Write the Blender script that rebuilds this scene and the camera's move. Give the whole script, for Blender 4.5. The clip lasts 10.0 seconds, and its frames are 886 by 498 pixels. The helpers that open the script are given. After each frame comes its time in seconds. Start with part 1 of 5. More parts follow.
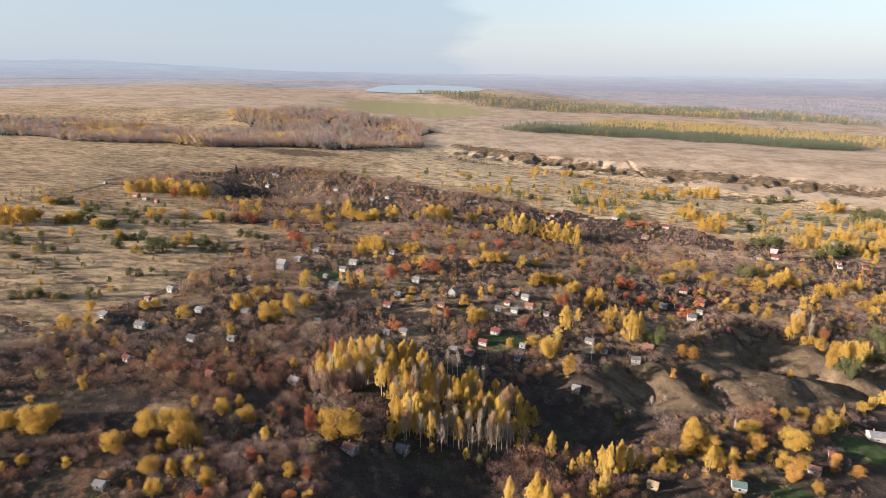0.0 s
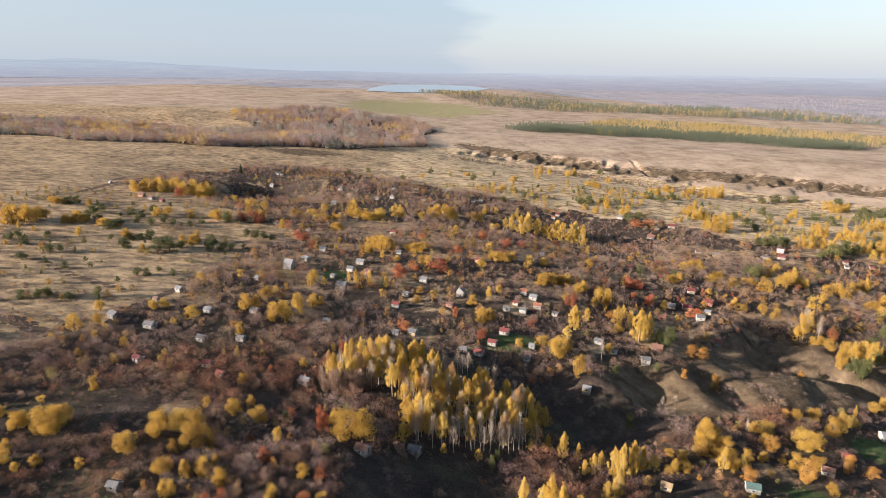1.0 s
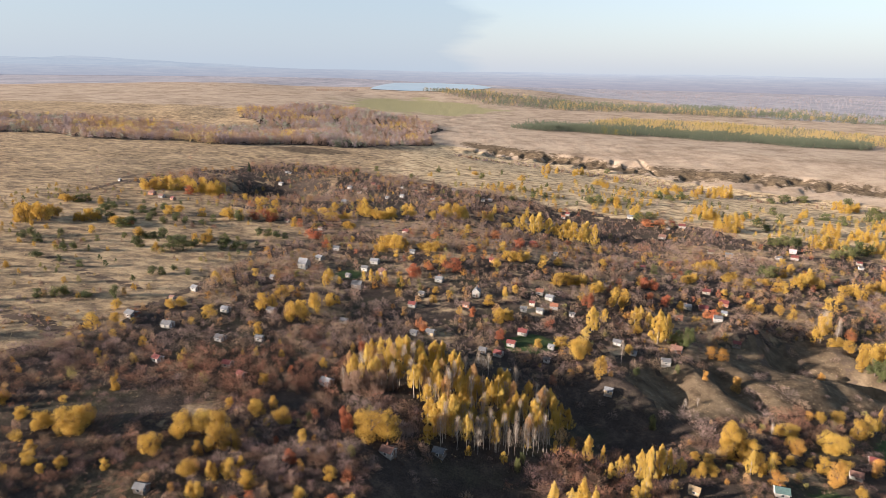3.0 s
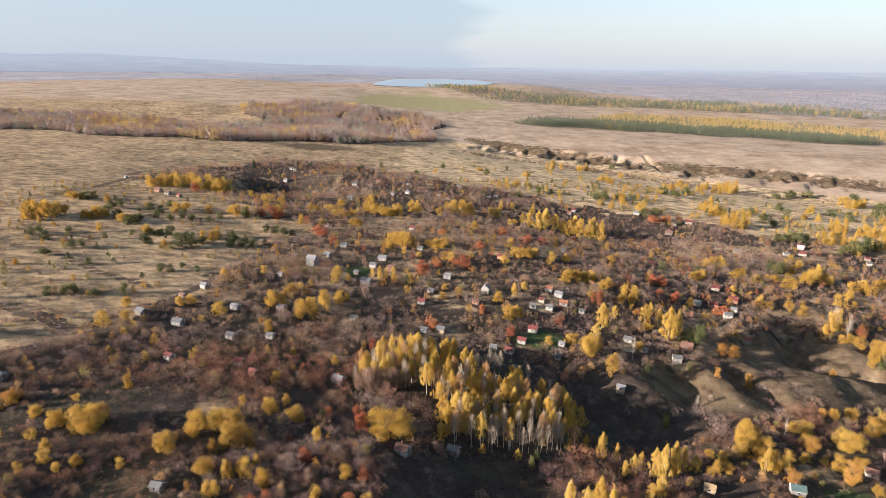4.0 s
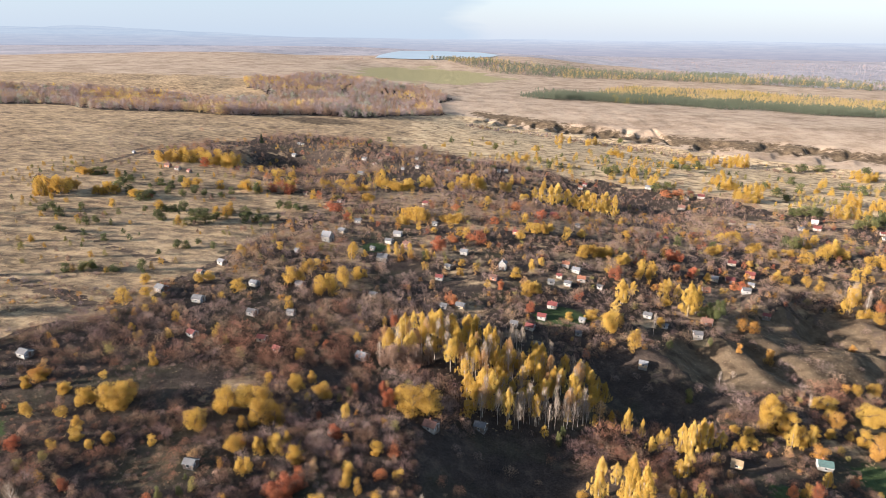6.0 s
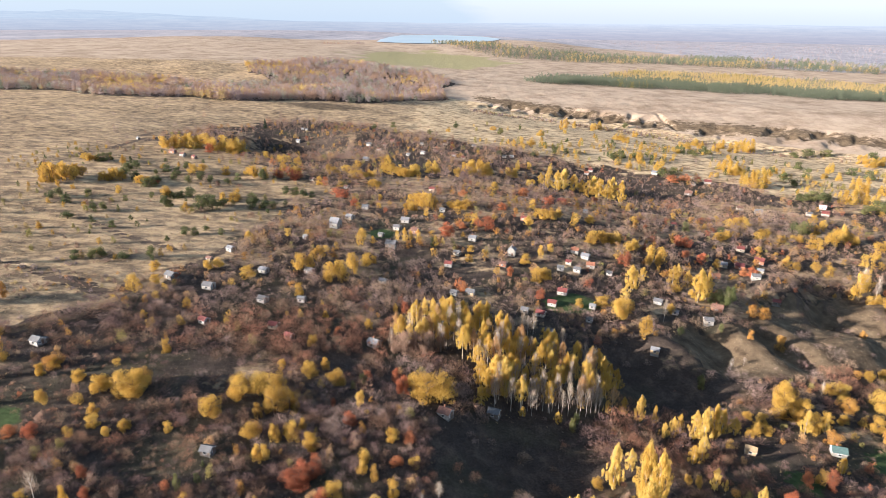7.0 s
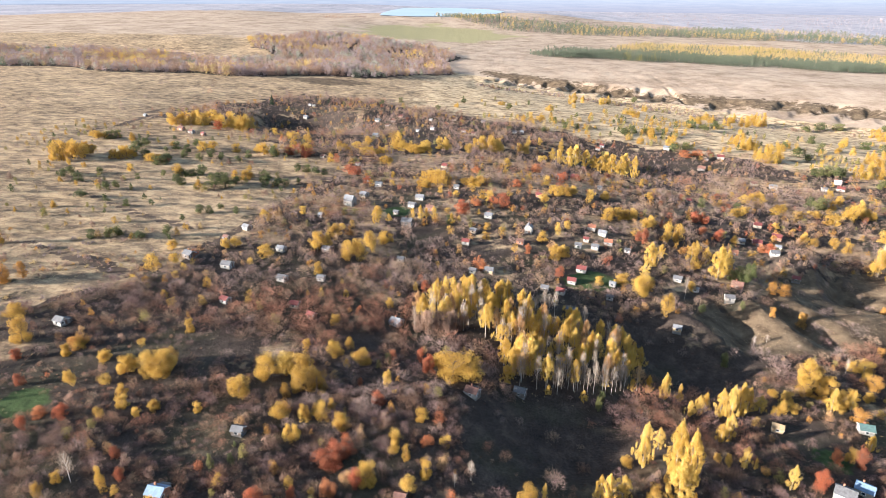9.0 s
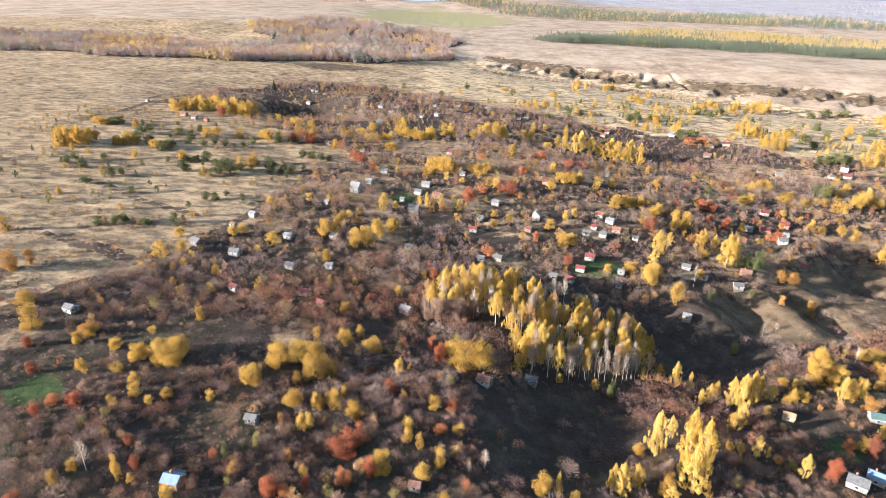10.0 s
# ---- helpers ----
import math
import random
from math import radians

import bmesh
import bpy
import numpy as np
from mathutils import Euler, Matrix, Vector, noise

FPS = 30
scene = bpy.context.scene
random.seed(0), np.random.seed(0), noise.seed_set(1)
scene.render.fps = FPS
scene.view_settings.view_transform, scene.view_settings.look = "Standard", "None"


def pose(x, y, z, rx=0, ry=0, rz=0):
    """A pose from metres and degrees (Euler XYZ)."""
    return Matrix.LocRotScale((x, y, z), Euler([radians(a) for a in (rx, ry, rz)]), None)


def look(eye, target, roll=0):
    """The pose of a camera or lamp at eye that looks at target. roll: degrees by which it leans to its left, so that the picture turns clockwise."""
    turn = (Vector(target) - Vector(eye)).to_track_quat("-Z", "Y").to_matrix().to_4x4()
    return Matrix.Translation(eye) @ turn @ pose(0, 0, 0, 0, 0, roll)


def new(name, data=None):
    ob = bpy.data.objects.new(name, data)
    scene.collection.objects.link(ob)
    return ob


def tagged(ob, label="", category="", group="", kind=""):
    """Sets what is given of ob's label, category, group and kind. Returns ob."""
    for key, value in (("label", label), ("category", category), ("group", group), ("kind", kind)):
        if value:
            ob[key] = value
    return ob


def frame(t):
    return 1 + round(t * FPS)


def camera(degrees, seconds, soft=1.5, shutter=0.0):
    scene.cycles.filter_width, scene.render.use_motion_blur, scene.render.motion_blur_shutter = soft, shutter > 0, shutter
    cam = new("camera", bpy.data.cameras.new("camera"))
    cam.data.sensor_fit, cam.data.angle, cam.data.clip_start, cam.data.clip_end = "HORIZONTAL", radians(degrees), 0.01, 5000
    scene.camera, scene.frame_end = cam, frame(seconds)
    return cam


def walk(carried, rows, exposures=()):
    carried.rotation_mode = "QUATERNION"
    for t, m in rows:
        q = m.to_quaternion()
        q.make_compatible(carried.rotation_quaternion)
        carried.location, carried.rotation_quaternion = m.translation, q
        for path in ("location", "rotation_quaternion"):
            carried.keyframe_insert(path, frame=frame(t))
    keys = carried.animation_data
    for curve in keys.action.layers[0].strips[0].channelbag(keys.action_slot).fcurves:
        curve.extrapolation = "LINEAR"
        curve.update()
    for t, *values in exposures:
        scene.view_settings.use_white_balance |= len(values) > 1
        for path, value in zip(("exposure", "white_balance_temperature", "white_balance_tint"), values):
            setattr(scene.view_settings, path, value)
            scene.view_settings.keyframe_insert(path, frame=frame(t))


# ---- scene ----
cam = camera(72.4, 10.0, soft=0.75)
PATH = [
    (0, (-0.98, -3.202, 112.75), (-0.948, -1.282, 112.193), 0.7),
    (0.5, (-2.692, -2.736, 112.706), (-2.662, -0.816, 112.147), 0.7),
    (1, (-4.469, -2.277, 112.654), (-4.441, -0.357, 112.095), 0.7),
    (1.5, (-6.299, -1.757, 112.62), (-6.272, 0.163, 112.06), 0.8),
    (2, (-8.173, -1.256, 112.585), (-8.149, 0.663, 112.024), 0.8),
    (2.5, (-10.01, -0.694, 112.577), (-9.986, 1.226, 112.015), 0.9),
    (4, (-15.51, 0.92, 112.542), (-15.494, 2.835, 111.966), 0.7),
    (4.5, (-17.375, 1.516, 112.547), (-17.36, 3.427, 111.956), 0.7),
    (5, (-19.212, 2.108, 112.534), (-19.2, 4.011, 111.919), 0.7),
    (5.5, (-21.089, 2.642, 112.508), (-21.078, 4.539, 111.873), 0.6),
    (7, (-26.642, 4.361, 112.368), (-26.638, 6.235, 111.667), 0.4),
    (7.5, (-28.403, 4.982, 112.366), (-28.401, 6.848, 111.646), 0.3),
    (8, (-30.166, 5.563, 112.347), (-30.167, 7.421, 111.608), 0.2),
    (8.5, (-31.927, 6.077, 112.314), (-31.929, 7.929, 111.559), 0.2),
    (9, (-33.668, 6.652, 112.29), (-33.672, 8.496, 111.516), 0.1),
    (9.5, (-35.4, 7.207, 112.263), (-35.404, 9.043, 111.469), 0.2),
    (10, (-37.159, 7.79, 112.232), (-37.163, 9.617, 111.417), 0.2),
]
BRIGHTNESS = [(0.0, 1.68, 6500, 14.5), (4.0, 1.73, 6420, 14.5), (5.5, 1.86, 6300, 14), (7.5, 2.12, 6060, 12), (10.0, 2.34, 5870, 10.5)]
walk(cam, [(t, look(eye, target, roll)) for t, eye, target, roll in PATH], BRIGHTNESS)

# ---- light: a low autumn sun over the left shoulder, pale sky, haze towards the horizon ----
SUN_FROM = Vector((-0.955, -0.295, 0)).normalized()
SUN_HIGH = radians(15.2)
world = bpy.data.worlds.new("world")
scene.world = world
world.use_nodes = True
wn, wl = world.node_tree.nodes, world.node_tree.links
wn.clear()
sky = wn.new("ShaderNodeTexSky")
sky.sky_type, sky.sun_disc = "NISHITA", False
sky.sun_elevation, sky.sun_rotation = SUN_HIGH, math.atan2(SUN_FROM.x, SUN_FROM.y) % (2 * math.pi)
sky.air_density, sky.dust_density, sky.ozone_density = 1.0, 1.2, 1.5
coord = wn.new("ShaderNodeTexCoord")
sep = wn.new("ShaderNodeSeparateXYZ")
wl.new(coord.outputs["Generated"], sep.inputs[0])
# a thin high veil of cloud, drawn out sideways
stretch = wn.new("ShaderNodeMapping")
stretch.inputs["Scale"].default_value = (1.2, 1.2, 9)
wl.new(coord.outputs["Generated"], stretch.inputs[0])
veil = wn.new("ShaderNodeTexNoise")
veil.inputs["Scale"].default_value, veil.inputs["Detail"].default_value = 2.2, 7
wl.new(stretch.outputs[0], veil.inputs["Vector"])
low = wn.new("ShaderNodeValToRGB")
low.color_ramp.elements[0].position, low.color_ramp.elements[0].color = 0.0, (1, 1, 1, 1)
low.color_ramp.elements[1].position, low.color_ramp.elements[1].color = 0.3, (0, 0, 0, 1)
wl.new(sep.outputs["Z"], low.inputs[0])
hazy = wn.new("ShaderNodeMix")
hazy.data_type = "RGBA"
hazy.inputs[7].default_value = (2.75, 3.1, 3.55, 1)
haze_amount = wn.new("ShaderNodeMath")
haze_amount.operation, haze_amount.inputs[1].default_value = "MULTIPLY", 0.8
wl.new(low.outputs[0], haze_amount.inputs[0])
wl.new(haze_amount.outputs[0], hazy.inputs[0])
wl.new(sky.outputs[0], hazy.inputs[6])
cloudy = wn.new("ShaderNodeMix")
cloudy.data_type = "RGBA"
cloudy.inputs[7].default_value = (1.72, 2.28, 2.8, 1)
cloud_amount = wn.new("ShaderNodeMath")
cloud_amount.operation, cloud_amount.inputs[1].default_value = "MULTIPLY", 0.45
# the grey-blue sheet of cloud covers the west of the sky and ends in a ragged edge
west = wn.new("ShaderNodeMapRange")
west.inputs["From Min"].default_value, west.inputs["From Max"].default_value = 0.16, -0.06
wl.new(sep.outputs["X"], west.inputs["Value"])
ragged = wn.new("ShaderNodeMath")
ragged.operation = "ADD"
wl.new(west.outputs[0], ragged.inputs[0])
wl.new(veil.outputs["Fac"], ragged.inputs[1])
edge = wn.new("ShaderNodeMapRange")
edge.inputs["From Min"].default_value, edge.inputs["From Max"].default_value = 0.9, 1.1
wl.new(ragged.outputs[0], edge.inputs["Value"])
wl.new(edge.outputs[0], cloud_amount.inputs[0])
wl.new(cloud_amount.outputs[0], cloudy.inputs[0])
wl.new(hazy.outputs[2], cloudy.inputs[6])
back = wn.new("ShaderNodeBackground")
back.inputs["Strength"].default_value = 0.075
wl.new(cloudy.outputs[2], back.inputs["Color"])
wout = wn.new("ShaderNodeOutputWorld")
wl.new(back.outputs[0], wout.inputs["Surface"])
sun = new("sun", bpy.data.lights.new("sun", "SUN"))
sun.data.energy, sun.data.angle, sun.data.color = 5.0, radians(0.6), (1.0, 0.91, 0.81)
away = -SUN_FROM * math.cos(SUN_HIGH) - Vector((0, 0, math.sin(SUN_HIGH)))
sun.matrix_world = Matrix.Translation((0, 0, 400)) @ away.to_track_quat("-Z", "Y").to_matrix().to_4x4()


# ---- materials ----
def shader(name, rough=0.8, spec=0.2):
    """A new node material: its nodes, links and Principled shader."""
    m = bpy.data.materials.new(name)
    m.use_nodes = True
    b = m.node_tree.nodes["Principled BSDF"]
    b.inputs["Roughness"].default_value, b.inputs["Specular IOR Level"].default_value = rough, spec
    return m, m.node_tree.nodes, m.node_tree.links, b


def spots(n, l, scale, detail=4, stretched=(1, 1, 1), rough=0.55):
    """Noise over the place's own metres."""
    g, mp, t = n.new("ShaderNodeNewGeometry"), n.new("ShaderNodeMapping"), n.new("ShaderNodeTexNoise")
    mp.inputs["Scale"].default_value = stretched
    t.inputs["Scale"].default_value, t.inputs["Detail"].default_value, t.inputs["Roughness"].default_value = scale, detail, rough
    l.new(g.outputs["Position"], mp.inputs[0])
    l.new(mp.outputs[0], t.inputs["Vector"])
    return t.outputs["Fac"]


def ramp(n, l, fac, stops):
    r = n.new("ShaderNodeValToRGB")
    e = r.color_ramp.elements
    while len(e) < len(stops):
        e.new(0.5)
    for k, (p, c) in zip(e, stops):
        k.position, k.color = p, (*c, 1) if len(c) == 3 else c
    l.new(fac, r.inputs[0])
    return r.outputs[0]


def blend(n, l, fac, a, b, mode="MIX"):
    m = n.new("ShaderNodeMix")
    m.data_type, m.blend_type = "RGBA", mode
    for sock, v in ((m.inputs[0], fac), (m.inputs[6], a), (m.inputs[7], b)):
        if isinstance(v, (int, float)):
            sock.default_value = v
        elif isinstance(v, tuple):
            sock.default_value = (*v, 1)
        else:
            l.new(v, sock)
    return m.outputs[2]


def bumped(n, l, b, fac, strength, dist):
    k = n.new("ShaderNodeBump")
    k.inputs["Strength"].default_value, k.inputs["Distance"].default_value = strength, dist
    l.new(fac, k.inputs["Height"])
    l.new(k.outputs[0], b.inputs["Normal"])


def leafy(name, dark, mid, light, through_light=0.25, patch=0.22):
    """Foliage: a colour for each tree, another for each clump, and light that comes through."""
    m, n, l, b = shader(name, 0.75, 0.15)
    info, geo = n.new("ShaderNodeObjectInfo"), n.new("ShaderNodeNewGeometry")
    tree = ramp(n, l, info.outputs["Random"], [(0, dark), (0.5, mid), (1, light)])
    clump = ramp(n, l, geo.outputs["Random Per Island"], [(0, dark), (0.55, mid), (1, light)])
    col = blend(n, l, 0.25, tree, clump)
    col = blend(n, l, patch, col, ramp(n, l, spots(n, l, 0.6, 3), [(0.35, dark), (0.65, light)]))
    l.new(col, b.inputs["Base Color"])
    t, mix = n.new("ShaderNodeBsdfTranslucent"), n.new("ShaderNodeMixShader")
    l.new(col, t.inputs["Color"])
    mix.inputs[0].default_value = through_light
    l.new(b.outputs[0], mix.inputs[1])
    l.new(t.outputs[0], mix.inputs[2])
    l.new(mix.outputs[0], n["Material Output"].inputs["Surface"])
    return m


def twiggy(name, dark, light):
    """Bare wood and dry stems, each a little different."""
    m, n, l, b = shader(name, 0.9, 0.1)
    geo = n.new("ShaderNodeNewGeometry")
    col = ramp(n, l, geo.outputs["Random Per Island"], [(0, dark), (1, light)])
    col = blend(n, l, 0.5, col, ramp(n, l, spots(n, l, 0.12, 4), [(0.35, dark), (0.65, light)]))
    l.new(col, b.inputs["Base Color"])
    t, mix = n.new("ShaderNodeBsdfTranslucent"), n.new("ShaderNodeMixShader")
    l.new(col, t.inputs["Color"])
    mix.inputs[0].default_value = 0.25
    l.new(b.outputs[0], mix.inputs[1])
    l.new(t.outputs[0], mix.inputs[2])
    l.new(mix.outputs[0], n["Material Output"].inputs["Surface"])
    return m


def painted(name, col, worn, rough=0.7, metal=0.0, scale=1.3):
    """Paint, plaster, slate or tin with stains at two scales."""
    m, n, l, b = shader(name, rough, 0.3)
    c = ramp(n, l, spots(n, l, scale, 6), [(0.35, worn), (0.62, col)])
    c = blend(n, l, 0.25, c, ramp(n, l, spots(n, l, 9, 3), [(0.3, worn), (0.7, col)]))
    l.new(c, b.inputs["Base Color"])
    b.inputs["Metallic"].default_value = metal
    bumped(n, l, b, spots(n, l, 14, 3), 0.3, 0.02)
    return m


LEAF = {
    "gold": leafy("golden_leaves", (0.28, 0.155, 0.035), (0.47, 0.285, 0.055), (0.6, 0.4, 0.095), 0.36),
    "birch": leafy("yellow_leaves", (0.38, 0.225, 0.045), (0.56, 0.37, 0.078), (0.66, 0.485, 0.145), 0.5),
    "aspen": leafy("thin_salmon_leaves", (0.27, 0.15, 0.07), (0.42, 0.235, 0.1), (0.5, 0.33, 0.15), 0.35),
    "copper": leafy("copper_leaves", (0.26, 0.125, 0.03), (0.41, 0.2, 0.05), (0.5, 0.28, 0.07)),
    "scarlet": leafy("red_leaves", (0.18, 0.06, 0.035), (0.36, 0.095, 0.045), (0.44, 0.19, 0.075)),
    "pine": leafy("pine_needles", (0.055, 0.066, 0.026), (0.095, 0.105, 0.038), (0.165, 0.15, 0.055), 0.25),
    "spruce": leafy("spruce_needles", (0.012, 0.022, 0.014), (0.02, 0.034, 0.018), (0.03, 0.045, 0.02), 0.05),
    "larch": leafy("larch_needles", (0.27, 0.18, 0.075), (0.4, 0.285, 0.12), (0.48, 0.36, 0.17)),
    "olive": leafy("olive_leaves", (0.17, 0.145, 0.05), (0.26, 0.21, 0.068), (0.33, 0.265, 0.088), 0.3),
    "russet": leafy("russet_twigs", (0.16, 0.096, 0.067), (0.275, 0.17, 0.118), (0.37, 0.24, 0.165), 0.2),
    "mauve": leafy("mauve_crowns", (0.125, 0.091, 0.084), (0.24, 0.176, 0.16), (0.36, 0.272, 0.246), 0.15),
    # fir and mist: needles and thickets paled in colour as distance haze would.
    "fir": leafy("hazed_pine_needles", (0.085, 0.098, 0.068), (0.125, 0.138, 0.09), (0.17, 0.175, 0.11), 0.2),
    "mist": leafy("hazed_thickets", (0.19, 0.165, 0.175), (0.25, 0.222, 0.232), (0.32, 0.29, 0.3), 0.2),
    "silver": leafy("silver_leaves", (0.2, 0.2, 0.15), (0.3, 0.29, 0.21), (0.38, 0.36, 0.27), 0.2),
}
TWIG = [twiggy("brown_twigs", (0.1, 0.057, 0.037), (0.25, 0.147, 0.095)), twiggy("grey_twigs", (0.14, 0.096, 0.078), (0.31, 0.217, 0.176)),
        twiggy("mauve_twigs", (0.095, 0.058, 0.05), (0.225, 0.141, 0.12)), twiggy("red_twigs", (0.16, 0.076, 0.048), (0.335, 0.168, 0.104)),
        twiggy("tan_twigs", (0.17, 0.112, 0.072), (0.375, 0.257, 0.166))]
BIRCH_TWIG = twiggy("pale_birch_twigs", (0.2, 0.148, 0.108), (0.4, 0.308, 0.23))
STRAW = [twiggy("dry_grass", (0.3, 0.21, 0.11), (0.5, 0.37, 0.2)), twiggy("brown_weeds", (0.14, 0.095, 0.06), (0.28, 0.19, 0.12)),
         twiggy("grey_weeds", (0.16, 0.13, 0.1), (0.3, 0.25, 0.18))]
BARK = painted("dark_bark", (0.16, 0.115, 0.085), (0.07, 0.05, 0.04), 0.95, 0, 3)
WHITE_BARK = painted("birch_bark", (0.55, 0.48, 0.4), (0.3, 0.245, 0.19), 0.85, 0, 1.1)
WALL = {
    "white": painted("white_plaster", (0.35, 0.325, 0.29), (0.21, 0.185, 0.155), 0.85), "cream": painted("cream_boards", (0.4, 0.335, 0.25), (0.26, 0.21, 0.15), 0.85),
    "tan": painted("fresh_boards", (0.4, 0.29, 0.17), (0.26, 0.175, 0.1), 0.8), "brick": painted("brick_wall", (0.36, 0.165, 0.095), (0.24, 0.105, 0.065), 0.9, 0, 3),
    "wood": painted("weathered_boards", (0.17, 0.135, 0.11), (0.085, 0.065, 0.052), 0.9), "pink": painted("pink_boards", (0.5, 0.32, 0.3), (0.4, 0.24, 0.22), 0.8)}
ROOF = {
    "red": painted("red_roof", (0.17, 0.043, 0.036), (0.1, 0.034, 0.028), 0.7), "white": painted("pale_slate_roof", (0.185, 0.183, 0.185), (0.105, 0.102, 0.1), 0.7),
    "slate": painted("grey_slate_roof", (0.125, 0.122, 0.122), (0.068, 0.064, 0.062), 0.8), "brown": painted("rusty_roof", (0.18, 0.092, 0.064), (0.1, 0.052, 0.04), 0.8),
    "blue": painted("blue_tin_roof", (0.16, 0.225, 0.31), (0.11, 0.15, 0.2), 0.5, 0.1), "orange": painted("orange_roof", (0.28, 0.115, 0.062), (0.18, 0.075, 0.045), 0.75),
    "green": painted("green_tin_roof", (0.085, 0.14, 0.125), (0.06, 0.085, 0.078), 0.6, 0.1), "tan": painted("board_roof", (0.3, 0.21, 0.115), (0.18, 0.125, 0.07), 0.85), "pink": painted("pink_roof", (0.5, 0.34, 0.34), (0.36, 0.24, 0.24), 0.6)}
PLINTH = painted("grey_footing", (0.2, 0.185, 0.165), (0.11, 0.1, 0.088), 0.95)
FRAME_PAINT = painted("window_paint", (0.75, 0.74, 0.7), (0.5, 0.47, 0.42), 0.6)
DOOR_PAINT = painted("door_paint", (0.16, 0.1, 0.07), (0.09, 0.055, 0.04), 0.7)
PANE = shader("dark_pane", 0.08, 0.5)[0]
PANE.node_tree.nodes["Principled BSDF"].inputs["Base Color"].default_value = (0.02, 0.025, 0.03, 1)
WATER, wtn, wtl, wtb = shader("lake_water", 0.45, 0.25)
wtl.new(ramp(wtn, wtl, spots(wtn, wtl, 0.004, 3), [(0.3, (0.26, 0.315, 0.345)), (0.7, (0.3, 0.355, 0.385))]), wtb.inputs["Base Color"])
bumped(wtn, wtl, wtb, spots(wtn, wtl, 0.4, 3), 0.15, 0.2)


def ground_cover():
    """Brown garden soil and weeds, straw meadows, bare clay, green lawns and the haze-coloured far plain, by the land's
    own attributes.
    """
    m, n, l, b = shader("land", 0.95, 0.05)

    def kept(name):
        a = n.new("ShaderNodeAttribute")
        a.attribute_name = name
        return a.outputs["Fac"]

    def edged(name, scale=0.09):
        add = n.new("ShaderNodeMath")
        add.operation = "ADD"
        l.new(kept(name), add.inputs[0])
        l.new(spots(n, l, scale, 5, (1, 1, 1), 0.65), add.inputs[1])
        return ramp(n, l, add.outputs[0], [(0.88, (0, 0, 0)), (1.06, (1, 1, 1))])

    soil = ramp(n, l, spots(n, l, 0.16, 7, (1, 1, 1), 0.7), [(0.3, (0.018, 0.0145, 0.0135)), (0.5, (0.043, 0.032, 0.026)), (0.72, (0.112, 0.08, 0.057))])
    soil = blend(n, l, 0.35, soil, ramp(n, l, spots(n, l, 1.9, 5), [(0.35, (0.02, 0.016, 0.0145)), (0.7, (0.125, 0.09, 0.064))]))
    soil = blend(n, l, ramp(n, l, spots(n, l, 0.03, 4), [(0.5, (0, 0, 0)), (0.7, (0.45, 0.45, 0.45))]), soil, (0.06, 0.065, 0.028))
    # Dark x-stretched streaks: bare gaps, with tussock shadows painted in.
    straw = ramp(n, l, spots(n, l, 0.17, 6, (0.6, 1, 1), 0.7), [(0.41, (0.075, 0.05, 0.031)), (0.49, (0.235, 0.156, 0.084)), (0.62, (0.48, 0.335, 0.178))])
    straw = blend(n, l, 0.3, straw, ramp(n, l, spots(n, l, 0.022, 5, (0.75, 1, 1), 0.6), [(0.43, (0.115, 0.078, 0.055)), (0.62, (0.43, 0.31, 0.195))]))
    straw = blend(n, l, 0.12, straw, ramp(n, l, spots(n, l, 1.4, 4), [(0.3, (0.15, 0.11, 0.07)), (0.7, (0.48, 0.37, 0.24))]))
    clay = ramp(n, l, spots(n, l, 0.13, 7, (1, 1, 1), 0.7), [(0.32, (0.044, 0.03, 0.019)), (0.5, (0.104, 0.073, 0.045)), (0.72, (0.19, 0.138, 0.085))])
    lawn = ramp(n, l, spots(n, l, 0.5, 5), [(0.3, (0.032, 0.046, 0.018)), (0.7, (0.062, 0.085, 0.032))])
    # The plain's lilac-grey is distance haze mixed into the ground colour.
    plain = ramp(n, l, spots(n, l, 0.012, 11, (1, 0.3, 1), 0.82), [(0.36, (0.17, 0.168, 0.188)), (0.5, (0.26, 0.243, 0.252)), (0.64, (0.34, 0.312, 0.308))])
    steppe = ramp(n, l, spots(n, l, 0.018, 11, (1, 1, 1), 0.76), [(0.36, (0.19, 0.134, 0.09)), (0.5, (0.3, 0.222, 0.156)), (0.64, (0.385, 0.295, 0.21))])
    straw = blend(n, l, edged("pale_straw", 0.05), straw, ramp(n, l, spots(n, l, 0.12, 6, (0.7, 1, 1), 0.7), [(0.38, (0.15, 0.103, 0.062)), (0.5, (0.39, 0.28, 0.162)), (0.64, (0.56, 0.418, 0.248))]))
    col = blend(n, l, edged("straw"), soil, straw)
    col = blend(n, l, edged("steppe", 0.02), col, steppe)
    col = blend(n, l, edged("clay"), col, clay)
    col = blend(n, l, edged("pasture", 0.01), col, (0.25, 0.215, 0.11))
    col = blend(n, l, edged("lawn", 0.3), col, lawn)
    col = blend(n, l, edged("track", 0.4), col, (0.09, 0.064, 0.046))
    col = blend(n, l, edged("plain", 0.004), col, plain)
    l.new(col, b.inputs["Base Color"])
    bumped(n, l, b, spots(n, l, 0.22, 9, (1, 1, 1), 0.72), 0.65, 1.3)
    return m


LAND = ground_cover()


